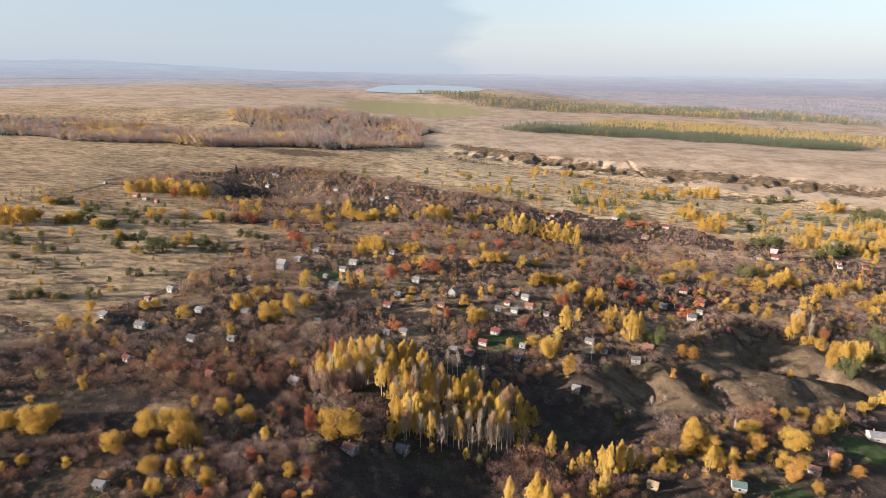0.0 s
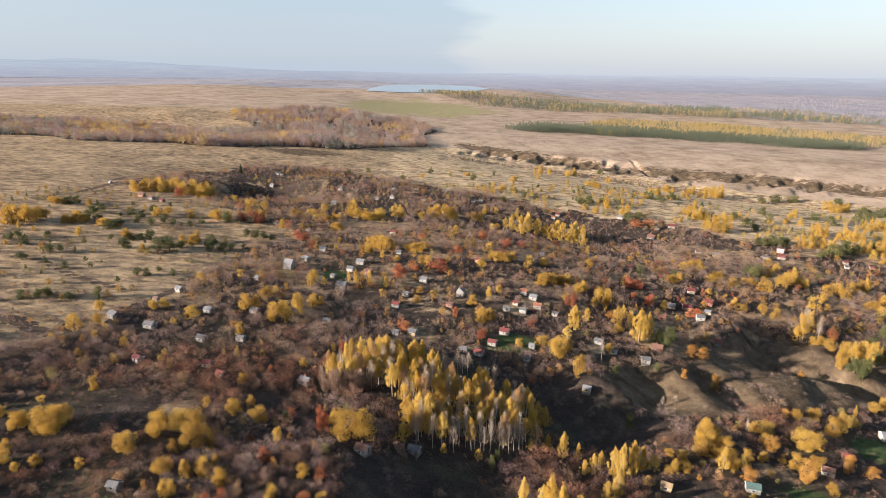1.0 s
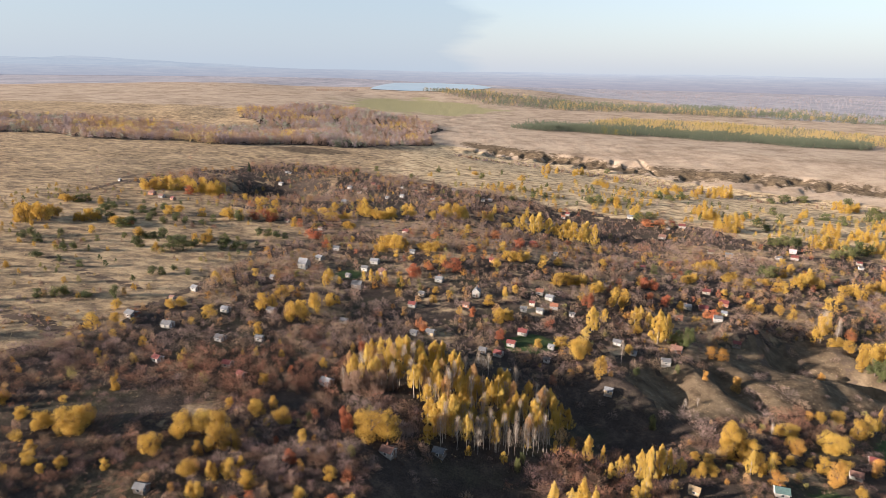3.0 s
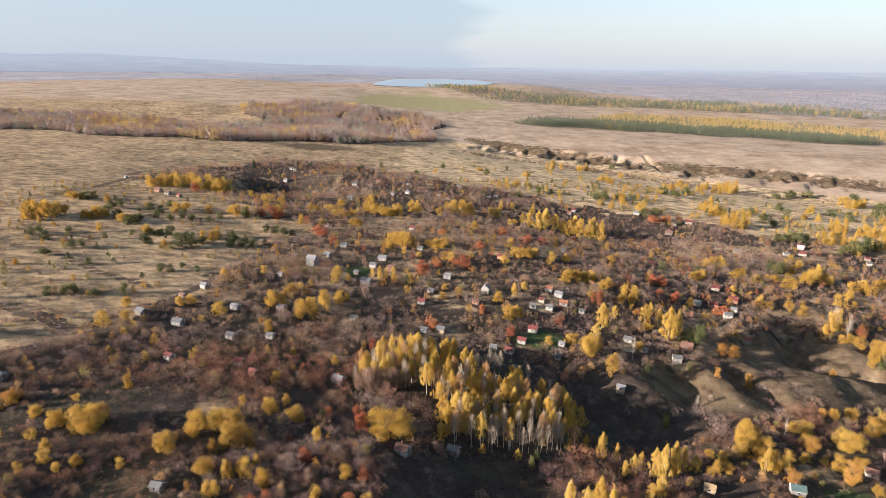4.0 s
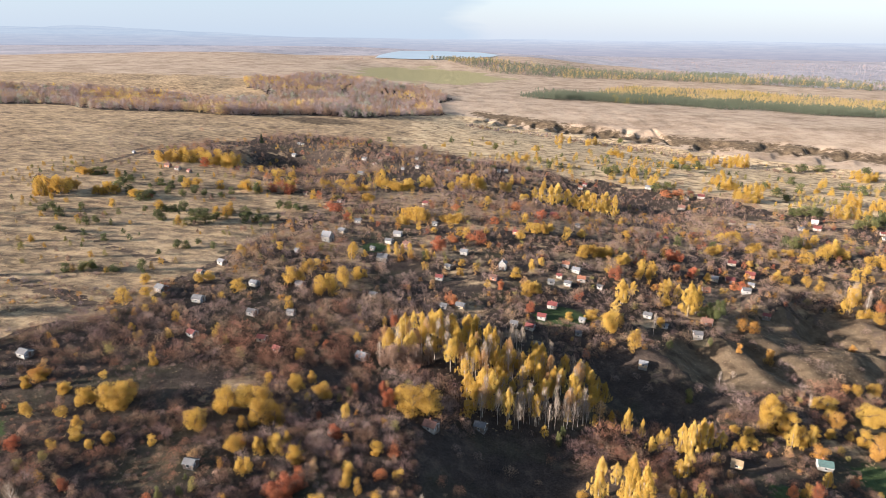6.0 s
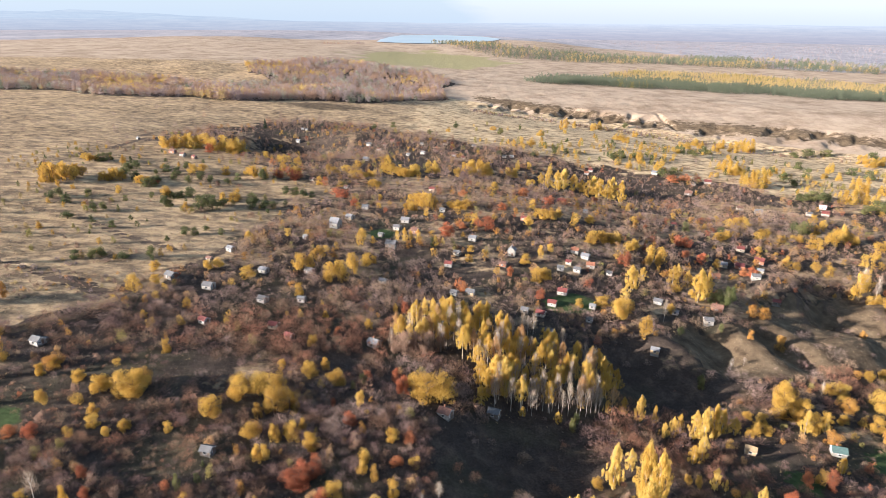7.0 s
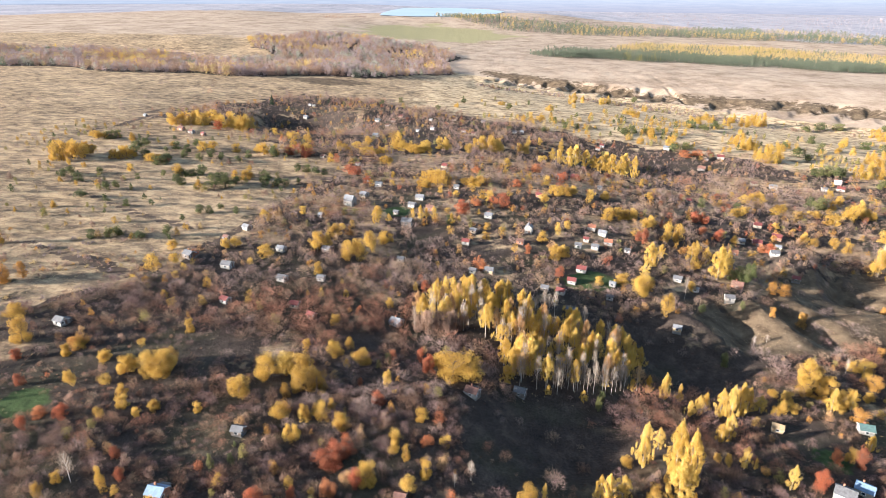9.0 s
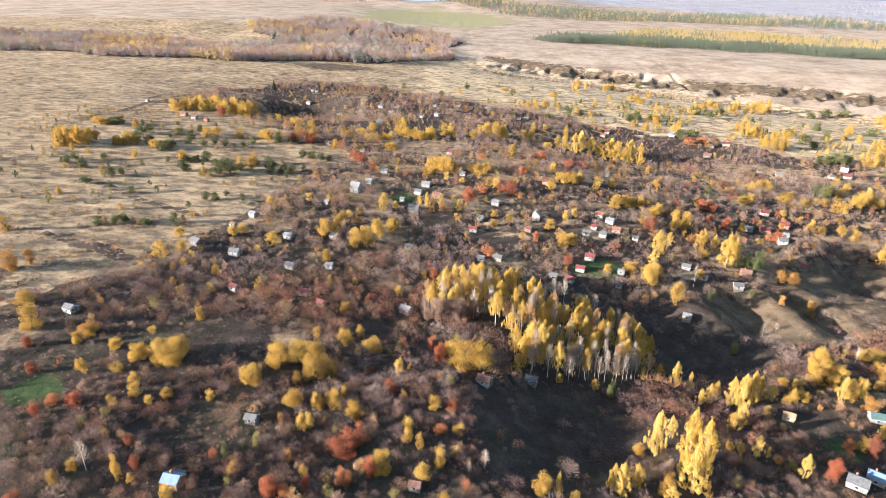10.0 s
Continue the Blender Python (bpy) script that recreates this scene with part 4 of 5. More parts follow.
plant("birch", [(-6, 114, 4.4, 3.2), (-10, 115, 9.1, 2.1), (18, 117, 4.5, 4.1), (27, 118, 5.8, 1.9), (6, 118, 11.7, 4.1), (24, 120, 14.3, 7.8), (5,
    121, 9.1, 3.7), (11, 122, 8.3, 4.5), (28, 125, 19.8, 6.3), (56, 127, 8.5, 3.5), (26, 129, 20.1, 5.9), (47, 134, 8.1, 3.3), (50, 134, 4.3, 1.5),
    (20, 135, 16.1, 5.2), (27, 143, 8, 3.8), (88, 144, 6.1, 3.6), (47, 148, 7.3, 4), (51, 151, 9.3, 4), (51, 152, 7, 3.8), (55, 160, 14.4, 4.3), (59,
    162, 13.9, 4.7), (53, 162, 11.9, 4.7), (44, 163, 6.3, 3.3), (10, 163, 4.6, 2.9)])
plant("birch", [(47, 164, 8.4, 3.7), (89, 164, 9.7, 4.3), (-1, 164, 4.1, 2.5), (-14, 165, 7.5, 4.3), (63, 165, 10.5, 4), (96, 165, 8.5, 2.6), (67,
    165, 6.8, 4.4), (50, 166, 8.5, 3.3), (-12, 169, 11.4, 5.5), (19, 171, 5.3, 3), (-6, 171, 15.6, 6.7), (44, 172, 8.3, 2.7), (28, 172, 5.4, 2.6),
    (39, 172, 11.3, 4.2), (-9, 173, 14.2, 6.7), (34, 174, 7.6, 3.4), (-14, 175, 9.5, 4.5), (-3, 175, 11.7, 4.5), (1, 176, 10.7, 3.8), (-13, 180, 7.6,
    5.8), (11, 181, 8.1, 5.1), (15, 183, 7.8, 4), (33, 189, 10.8, 5.3), (36, 190, 9.3, 4.5)])
plant("birch", [(14, 193, 5.8, 6.2), (27, 195, 4.7, 2.9), (0, 197, 10.4, 6.3), (154, 197, 11.4, 2.2), (3, 200, 10.1, 5.5), (-3, 200, 16.2, 5.5), (15,
    203, 10.7, 5.2), (-28, 203, 5.9, 2.6), (-5, 204, 15.3, 6), (13, 204, 10.7, 6.5), (-12, 213, 13.8, 7.1), (-23, 215, 13.4, 7.6), (-9, 216, 12.3,
    5.9), (-39, 217, 4.9, 3.1), (-26, 217, 11.8, 5.9), (-18, 218, 10.4, 6.4), (-30, 220, 9.2, 5.9), (-45, 223, 4.3, 2.3), (-38, 224, 3.5, 3.2),
    (200.7, 233.1, 7.0, 4.0), (200.0, 234.4, 7.1, 4.6), (57, 255, 7.1, 4.7), (92.3, 259.4, 17.6, 9.6), (216.8, 268.1, 10.7, 2.8)])
plant("birch", [(98.2, 264.2, 14.7, 6.1), (64, 267, 11.7, 5.5), (63, 267, 13.5, 7.1), (94, 277, 10.4, 5.1), (72, 278, 8.2, 5.1), (88, 280, 10.7, 6.9),
    (94, 290, 8.6, 4.2), (-68, 292, 9.2, 4.7), (-62, 297, 4.7, 3.5), (-30, 299, 6.9, 3.6), (-26, 302, 4.5, 2.4), (-46, 302, 8.5, 3.6), (-39, 303, 8.3,
    3.9), (-50, 303, 6.3, 3), (-43, 305, 6.4, 3), (11, 430, 7.3, 8.4), (115, 468, 21.3, 7.4), (43, 482, 6.3, 5.6), (109, 484, 18, 9.5), (67, 484,
    18.4, 9.4), (102, 485, 18.5, 12.3), (113, 487, 20.6, 10.5), (60, 489, 16.6, 7.6), (94, 489, 14.7, 11.5)])
plant("birch", [(48, 493, 4.9, 6.7), (83, 496, 16.4, 9.7), (100, 496, 17.9, 10.7), (90, 497, 12.4, 7.7), (75, 497, 19.8, 10.6), (56, 501, 11, 5.8)])
plant("copper", [(95, 159, 5.9, 6.1), (115, 161, 9.9, 5.4), (140, 166, 4.1, 4.8), (134, 169, 6.6, 4.2), (112.7, 178.6, 5.8, 5.9), (115.8, 228.3, 7.7,
    4.8), (99.1, 222.3, 5.0, 2.8), (167, 251, 5.6, 4.3), (120.0, 251.4, 5.4, 6.8), (115.5, 253.2, 5.4, 5.8)])
plant("pine", [(-88, 117, 5.1, 1.9), (-84, 119, 3.8, 1.9), (-85, 125, 2.1, 1.1), (14, 160, 4.7, 2.1), (14, 160, 5.3, 2.4), (16, 164, 4.2, 2.2), (-51,
    167, 4.7, 2.5), (67.7, 192.2, 5.5, 2.9), (67.6, 193.1, 5.9, 2.9), (71.5, 224.9, 3.9, 3.3), (90.9, 230.7, 4.8, 2.4), (193.6, 247.1, 11.5, 6.3),
    (-185, 248, 4.7, 4.9), (-178, 249, 5.3, 4.5), (-166, 251, 4, 6), (-176, 252, 5.3, 4.5), (-156, 256, 5.4, 4.6), (191.9, 250.8, 8.2, 8.0), (106.2,
    258.3, 11.6, 7.0), (214.4, 267.0, 8.7, 5.6), (100.1, 261.1, 6.8, 4.9), (102.9, 260.6, 8.8, 5.9), (223.3, 269.5, 12.4, 7.3), (217, 276, 11, 6.4)])
plant("pine", [(-158, 277, 3.5, 2.7), (231, 279, 11.1, 7), (-154, 289, 4.8, 5.1), (-150, 290, 4.8, 4.6), (-137, 291, 4.5, 3.5), (-191, 291, 4.5, 4),
    (236.6, 293.5, 8.2, 6.1), (-147, 297, 3.7, 3.5), (-217, 298, 4.6, 7), (-31, 299, 6.3, 3.6), (-212, 313, 5.1, 4.3), (-209, 317, 5.1, 4.3), (-234,
    326, 5.6, 6.3), (-245, 332, 5, 5.1), (-162, 333, 9.1, 10.4), (-183, 333, 6.7, 5.8), (-181, 334, 5.1, 5.2), (-157, 334, 9.1, 9.8), (-207, 337, 4.1,
    3.3), (-244, 337, 5, 5.2), (-136, 340, 6.9, 6.6), (-153, 341, 5.2, 6.6), (-130, 343, 5.9, 6.7), (-231, 343, 4.1, 4)])
plant("pine", [(-126, 347, 4.2, 5.4), (-197, 348, 4.2, 3.4), (-188, 352, 5.3, 8.2), (-183, 353, 4.6, 6.2), (-177, 354, 7.1, 6.9), (-141, 357, 6.1,
    8.3), (-114, 373, 5.6, 6.5), (-210, 373, 6.3, 10.8), (153, 374, 6.7, 5.2), (-109, 375, 4.9, 4.4), (131, 376, 7.9, 5.2), (-126, 378, 5.7, 5.1),
    (-121, 379, 5.7, 5.9), (-209, 381, 5.6, 7.3), (-224, 385, 6.4, 6.7), (-190, 385, 5.7, 5.2), (-233, 389, 7.6, 9), (-178, 390, 5.8, 4.5), (-167,
    390, 4.6, 4.5), (-202, 391, 5.8, 4.5), (217, 393, 9.1, 7.9), (-186, 396, 6.6, 6.1), (223, 398, 10.4, 8), (216, 400, 9.6, 8)])
plant("pine", [(-219, 403, 4, 3.1), (-239, 407, 6.3, 7.8), (-166, 407, 6, 4.7), (-207, 408, 6, 5.5), (-150, 411, 8.1, 5.5), (-216, 413, 6.1, 6.3),
    (-237, 414, 6, 6.3), (-207, 425, 5.8, 5.7), (-269, 429, 7, 8.2), (-266, 434, 6.3, 6.6), (308, 462, 8.6, 8.3), (323, 465, 8.6, 9.2), (333, 472,
    14.6, 12.2), (343, 473, 12.2, 9.4), (328, 479, 9.8, 11.4), (374, 494, 10.1, 7.8), (294, 497, 9.1, 10.8), (281, 500, 7.6, 8.9), (289, 501, 10.2,
    10.8), (302, 503, 7.7, 6.9), (278, 504, 7.2, 6.9), (300, 552, 8.3, 8.6), (183, 570, 7.9, 11), (302, 574, 8.6, 11.2)])
plant("pine", [(195, 574, 8.5, 10), (29, 594, 5.8, 7.9), (337, 596, 11.9, 9.3), (303, 600, 8.9, 8.2), (64, 604, 5.9, 5.8), (410, 609, 10.9, 11.9),
    (149, 619, 9.1, 10.7), (91, 632, 7.3, 8.5), (177, 636, 7.4, 13.4), (162, 637, 9.3, 12.2), (410, 638, 9.5, 12.4), (104, 639, 6.2, 7.3), (357, 647,
    9.6, 10), (491, 663, 13.2, 14.2), (485, 673, 14.7, 14.4), (255, 679, 8.6, 13), (-41, 679, 6.5, 7.7), (-103, 686, 7.8, 6.5), (541, 698, 13.9,
    12.2), (250, 703, 9.5, 10.8), (279, 708, 10.3, 10.9), (-84, 717, 6.8, 6.7), (548, 722, 14.3, 15.4), (42, 726, 8.3, 8.2)])
plant("pine", [(536, 736, 10.9, 14.3), (-10, 753, 5.7, 8.5), (530, 778, 11.4, 13.5), (429, 781, 9.2, 12), (453, 791, 11.6, 16.7), (480, 797, 10.1,
    16.9), (256, 948, 9, 10.7)])
plant("scarlet", [(-127, 101, 3, 4.2), (-75, 107, 6.2, 5), (-72, 107, 3.9, 3.7), (-68, 110, 4.7, 2.5), (-60, 112, 6.4, 4.4), (-107, 113, 3.9, 3.1),
    (-54, 116, 5.7, 4.5), (-111, 119, 4, 2.9), (-63, 122, 5, 5.5), (-61, 123, 6.6, 6.9), (-58, 125, 5, 5.1), (64, 127, 7.2, 5.3), (-138, 127, 3.8,
    3.4), (65, 130, 3.7, 2.1), (-38, 131, 2.4, 4.4), (-136, 132, 3.7, 4.3), (-131, 132, 4.2, 4.3), (81, 138, 6.6, 4.7), (75, 139, 4.7, 4.1), (-149,
    144, 4.4, 3.4), (-52, 145, 3.6, 4.7), (-58, 154, 2.8, 2), (-158, 156, 3.6, 2.9), (-39, 161, 6.1, 2.7)])
plant("scarlet", [(-38, 162, 6.6, 4.2), (-41, 170, 5.6, 2.9), (-41, 222, 5.9, 4.6), (-137, 235, 4.1, 4.3), (17, 247, 6.5, 5.1), (-18, 249, 6.5, 6.6),
    (6, 269, 5.6, 4.4), (69, 294, 9, 5.4), (210, 295, 7.9, 6.1), (66, 297, 5.5, 4.2), (135.8, 296.2, 6.2, 6.6), (135.4, 304.0, 4.7, 6.2), (117.4,
    317.0, 7.1, 5.8), (-25, 316, 7.8, 8.2), (-22, 316, 6.3, 6.3), (110, 321, 4.9, 5.2), (-1, 327, 8.1, 9.1), (-16, 328, 5.2, 6.5), (-6, 331, 5.5,
    5.9), (113, 340, 7.5, 6.8), (118, 341, 7.6, 7.5), (-81, 361, 5.2, 6.4), (11, 362, 5.6, 7.1), (-208, 378, 3.6, 5.1)])
plant("scarlet", [(-92, 380, 7.2, 11.1), (44, 392, 7.6, 8.5), (-13, 396, 4.5, 7.7), (57, 409, 5.9, 7.2), (-107, 409, 6.6, 5.5), (31, 419, 6.8, 9),
    (-141, 419, 7.8, 7.3), (-129, 419, 6.7, 9.7), (-136, 430, 7.2, 10.7), (-156, 461, 6.4, 7.1), (-214.4, 490.6, 8.1, 9.3), (185, 549, 7.3, 12.8),
    (200, 556, 7.9, 13), (212, 558, 6.3, 7.6)])
plant("copper", [(-191.9, 201.8, 8.5, 7.0)])
plant("copper", [(-188.1, 207.1, 6.5, 4.5)])
plant("gold", [(-172.5, 179.0, 5.8, 6.7)])
plant("gold", [(-162.6, 166.4, 10.1, 6.8)])
plant("gold", [(-215.5, 235.1, 8.0, 4.6)])
plant("scarlet", [(-158.2, 156.9, 3.2, 2.8)])
plant("copper", [(-144.9, 164.8, 4.8, 6.9)])
plant("gold", [(-145.3, 159.4, 4.8, 2.8)])
plant("gold", [(-133.6, 158.6, 3.5, 4.2)])
plant("spruce", [(-218, 663, 11.2, 6.2), (-162, 690, 5.2, 5.2)])
plant("russet", [(-42, 191, 8.5, 5.3), (-39, 191, 8.9, 5.7), (-36, 192, 8.5, 5.7), (-33, 192, 9.6, 5.7), (-31, 193, 8.5, 4.9), (-27, 194, 7.5, 4.9)])
plant("bare", [(-117, 111, 8.4, 5.1), (-31, 118, 4.4, 2.4), (-27, 121, 6.2, 3.3), (12, 167, 9.4, 3.3), (-1, 167, 11.4, 3.7), (14, 167, 12.5, 4), (1,
    167, 9.4, 2.9), (8, 167, 10.4, 3.7), (9, 168, 9.4, 3.3), (2, 168, 11.4, 4), (17, 168, 11.5, 4.4), (18, 168, 9.4, 3.3), (11, 168, 10.4, 4.1), (4,
    168, 10.4, 3.7), (6, 168, 11.5, 3.7), (20, 168, 10.9, 4.1), (22, 170, 10.6, 3.7), (24, 171, 10, 3.7), (25, 171, 9.6, 3.4), (15, 173, 11.7, 3.8),
    (4, 177, 9.7, 3.8), (108.5, 187.7, 6.9, 2.4), (-6, 195, 10.3, 4.1), (-3, 196, 11.5, 3.3)])
plant("bare", [(-15, 197, 9.2, 4.2), (-19, 201, 9.3, 4.7), (84.9, 206.6, 5.5, 3.2), (90.3, 207.8, 3.7, 3.5), (9, 213, 10.5, 4.5), (0, 214, 7.4, 4),
    (5, 214, 9.8, 4.5), (7, 214, 8.6, 4.5), (68, 235, 10.7, 3.4), (198.6, 289.5, 16.2, 4.8), (193.3, 294.0, 19.5, 7.9), (199, 954, 5.4, 9)])

far_gold = np.array(FAR_GOLD)
tagged(strewn("far_yellow_trees", [crown_round(s, 650, 0.042) for s in (51, 52, 53)], far_gold[:, :2], far_gold[:, [3, 2]] * (1.12, 1.0), [LEAF["gold"], LEAF["birch"]],
              (rng.random(len(far_gold)) < 0.65).astype(int), 0.1), "distant yellow trees and bushes along the gardens and meadow", "trees", kind="stuff")


def wild_trees(name, label, poly, step, tall, share, palette, weights, patch, wide=(0.6, 1.0), fine=(200, 0.075)):
    """Young trees that have seeded themselves over open land, in loose clumps."""
    xs, ys = [a for a, _ in poly], [b for _, b in poly]
    p = jittered(min(xs), max(xs), min(ys), max(ys), step)
    p = p[inside(poly, p[:, 0], p[:, 1]) & (rng.random(len(p)) < share * np.clip(patchy(p[:, 0], p[:, 1], patch, 15) * 2.4 - 0.75, 0.04, 1))]
    h = tall * rng.uniform(0.5, 1.3, len(p))
    shapes = [crown_round(81, *fine), crown_tall(82, *fine), crown_round(83, *fine)]
    return tagged(strewn(name, shapes, p, np.stack([h * rng.uniform(*wide, len(p)), h], 1), [LEAF[k] for k in palette], rng.choice(len(palette), len(p), p=weights)),
                  label, "trees", kind="stuff")


wild_trees("young_trees", "young yellow birches and green bushes scattered over the pale meadow",
           [(-10, 790), (110, 800), (250, 760), (420, 690), (620, 640), (560, 470), (430, 470), (307, 500), (223, 565), (92, 605), (-16, 660)],
           8, 5.5, 0.75, ("gold", "larch", "birch", "olive", "pine"), (0.3, 0.25, 0.1, 0.22, 0.13), 26)
wild_trees("field_bushes", "olive, yellow and rusty bushes scattered over the dry meadow",
           [(-330, 330), (-320, 500), (-255, 540), (-200, 500), (-120, 410), (-112, 360), (-130, 290), (-150, 250), (-200, 240), (-260, 280)],
           7.5, 3.4, 0.55, ("olive", "pine", "gold", "russet", "larch"), (0.24, 0.2, 0.24, 0.12, 0.2), 17, (0.7, 1.1), (260, 0.062))
wild_trees("valley_edge_bushes", "dark scrub along the foot of the scarp",
           [(20, 1000), (200, 960), (400, 830), (640, 720), (640, 690), (400, 790), (200, 925), (20, 960)],
           8, 3.5, 0.9, ("russet", "olive", "mauve", "larch"), (0.4, 0.2, 0.3, 0.1), 22, (1.0, 1.6))
wild_trees("dry_scrub", "low rusty scrub at the upper edge of the gardens",
           [(-250, 250), (-175, 262), (-142, 240), (-158, 205), (-172, 165), (-200, 140), (-235, 170)],
           3.2, 1.8, 0.55, ("russet", "mauve", "copper", "larch"), (0.5, 0.25, 0.1, 0.15), 12, (1.1, 2.0), (150, 0.06))


# ---- the woods in the distance ----
def half_bare(seed):
    """A far tree that has lost half its leaves: loose sprays, and bare twigs between."""
    return joined([crown_round(seed, 96, 0.058), fuzz(np.random.default_rng(seed), 34, 0.17, 0.018)])


FAR_ROUND = [half_bare(s) for s in (31, 32, 33, 34, 35)]
FAR_CONE = [crown_pine(s, 130, 0.05) for s in (41, 42, 43)]


def wood(name, label, poly, step, tall, templates, palette, share, patch, gap=None, broad=(0.65, 1.05)):
    """A far wood, tree by tree, in one mesh. share: where each colour ends on a scale of 0 to 1."""
    xs, ys = [p[0] for p in poly], [p[1] for p in poly]
    p = jittered(min(xs), max(xs), min(ys), max(ys), step)
    p = p[inside(poly, p[:, 0] + 12 * np.sin(p[:, 1] / 31), p[:, 1] + 12 * np.sin(p[:, 0] / 27))]
    if gap:
        p = p[beside(gap, p[:, 0] + 8 * np.sin(p[:, 1] / 40), p[:, 1]) > 5]
    n = len(p)
    h = tall * rng.uniform(0.6, 1.3, n) * (0.75 + 0.5 * patchy(p[:, 0], p[:, 1], 40, 21))
    w = h * rng.uniform(*broad, n)
    tone = np.clip(patchy(p[:, 0], p[:, 1], patch, 6) * 0.55 + rng.uniform(0, 0.48, n), 0, 0.999)
    which = np.searchsorted(np.array(share), tone)
    return tagged(strewn(name, templates, p, np.stack([w, h], 1), [LEAF[k] for k in palette], which, 0.3), label, "woods", kind="stuff")


wood("valley_wood", "mixed autumn wood in the valley, mauve, russet and gold", WOOD, 8.2, 12.5, FAR_ROUND,
     ("fir", "silver", "mauve", "russet", "larch", "gold"), (0.2, 0.28, 0.5, 0.73, 0.86), 34, CLEFT)
wood("pine_belt", "planted belt of dense green pines", PINES, 6.6, 13.5, FAR_CONE, ("fir", "fir", "olive"), (0.5, 0.9), 60, None, (0.5, 0.75))
wood("larch_belt", "rows of golden larches behind the pines", LARCHES, 8.4, 10.5, FAR_CONE, ("fir", "olive", "larch", "larch", "fir"), (0.12, 0.3, 0.5, 0.72), 30, None, (0.5, 0.8))
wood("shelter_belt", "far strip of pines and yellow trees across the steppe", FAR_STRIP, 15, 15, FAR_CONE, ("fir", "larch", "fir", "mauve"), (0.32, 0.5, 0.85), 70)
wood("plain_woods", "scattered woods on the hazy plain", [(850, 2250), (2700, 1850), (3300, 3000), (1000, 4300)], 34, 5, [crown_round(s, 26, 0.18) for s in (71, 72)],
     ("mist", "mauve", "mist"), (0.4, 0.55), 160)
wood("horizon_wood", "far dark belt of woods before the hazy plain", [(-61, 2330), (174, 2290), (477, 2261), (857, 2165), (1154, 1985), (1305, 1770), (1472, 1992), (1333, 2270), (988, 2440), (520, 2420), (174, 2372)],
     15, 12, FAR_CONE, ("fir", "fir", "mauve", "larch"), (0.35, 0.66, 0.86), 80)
wood("lake_wood", "dark trees along the lake shore", [(-500, 2440), (-330, 2500), (-330, 2525), (-500, 2465)], 9, 8, FAR_ROUND, ("mauve", "russet"), (0.5,), 40)
wood("valley_scrub", "scrub in the valley below the clay scarp", [(20, 975), (200, 935), (400, 790), (640, 690), (640, 735), (400, 850), (210, 975), (20, 1010)],
     8.5, 3.6, [crown_round(s, 42, 0.11) for s in (35, 36, 37)], ("mauve", "russet", "olive", "gold"), (0.45, 0.75, 0.93), 30)


# the grove on the brow: pale leafless trunks close together, a few still yellow
g = jittered(-48, 38, 160, 220, 4.6)
g = g[inside([(-47, 190), (-40, 215), (-29, 218), (-4, 203), (22, 203), (34, 190), (30, 173), (-2, 163), (-14, 166), (-18, 187), (-28, 194)], g[:, 0], g[:, 1])]
for k, (x, y) in enumerate(g):
    front = y < 172 + 0.1 * x
    kind = (("bare", "bare", "grove", "bare", "aspen", "bare") if front else ("grove", "bare", "grove", "aspen", "grove", "bare", "grove"))[k % (6 if front else 7)]
    plant(kind, [(float(x), float(y), rng.uniform(9.5, 14.5), rng.uniform(3.8, 5.6))])


# ---- garden houses ----
def part(name, bm, material, parent, label=""):
    me = bpy.data.meshes.new(name)
    bm.normal_update()
    bm.to_mesh(me)
    bm.free()
    me.materials.append(material)
    ob = new(name, me)
    ob.parent = parent
    if label:
        ob["label"] = label
    return ob


def block(bm, x0, x1, y0, y1, z0, z1):
    m = Matrix.Translation(((x0 + x1) / 2, (y0 + y1) / 2, (z0 + z1) / 2)) @ Matrix.Diagonal((x1 - x0, y1 - y0, z1 - z0, 1))
    bmesh.ops.create_cube(bm, size=1, matrix=m)


def prism(bm, outline, y0, y1):
    """An outline in x and z drawn out along y."""
    a = [bm.verts.new((x, y0, z)) for x, z in outline]
    b = [bm.verts.new((x, y1, z)) for x, z in outline]
    bm.faces.new(a)
    bm.faces.new(b[::-1])
    for i in range(len(a)):
        bm.faces.new((a[i], b[i], b[(i + 1) % len(a)], a[(i + 1) % len(a)])[::-1])


WALL_WORDS = {"white": "whitewashed", "cream": "cream-painted", "tan": "fresh-boarded", "brick": "red-brick", "wood": "weathered wooden", "pink": "pink-painted"}
ROOF_WORDS = {"red": "a red roof", "white": "a pale slate roof", "slate": "a grey slate roof", "brown": "a rusty brown roof", "blue": "a blue tin roof",
              "orange": "an orange roof", "green": "a dark green roof", "tan": "a tan board roof", "pink": "a pale pink roof"}


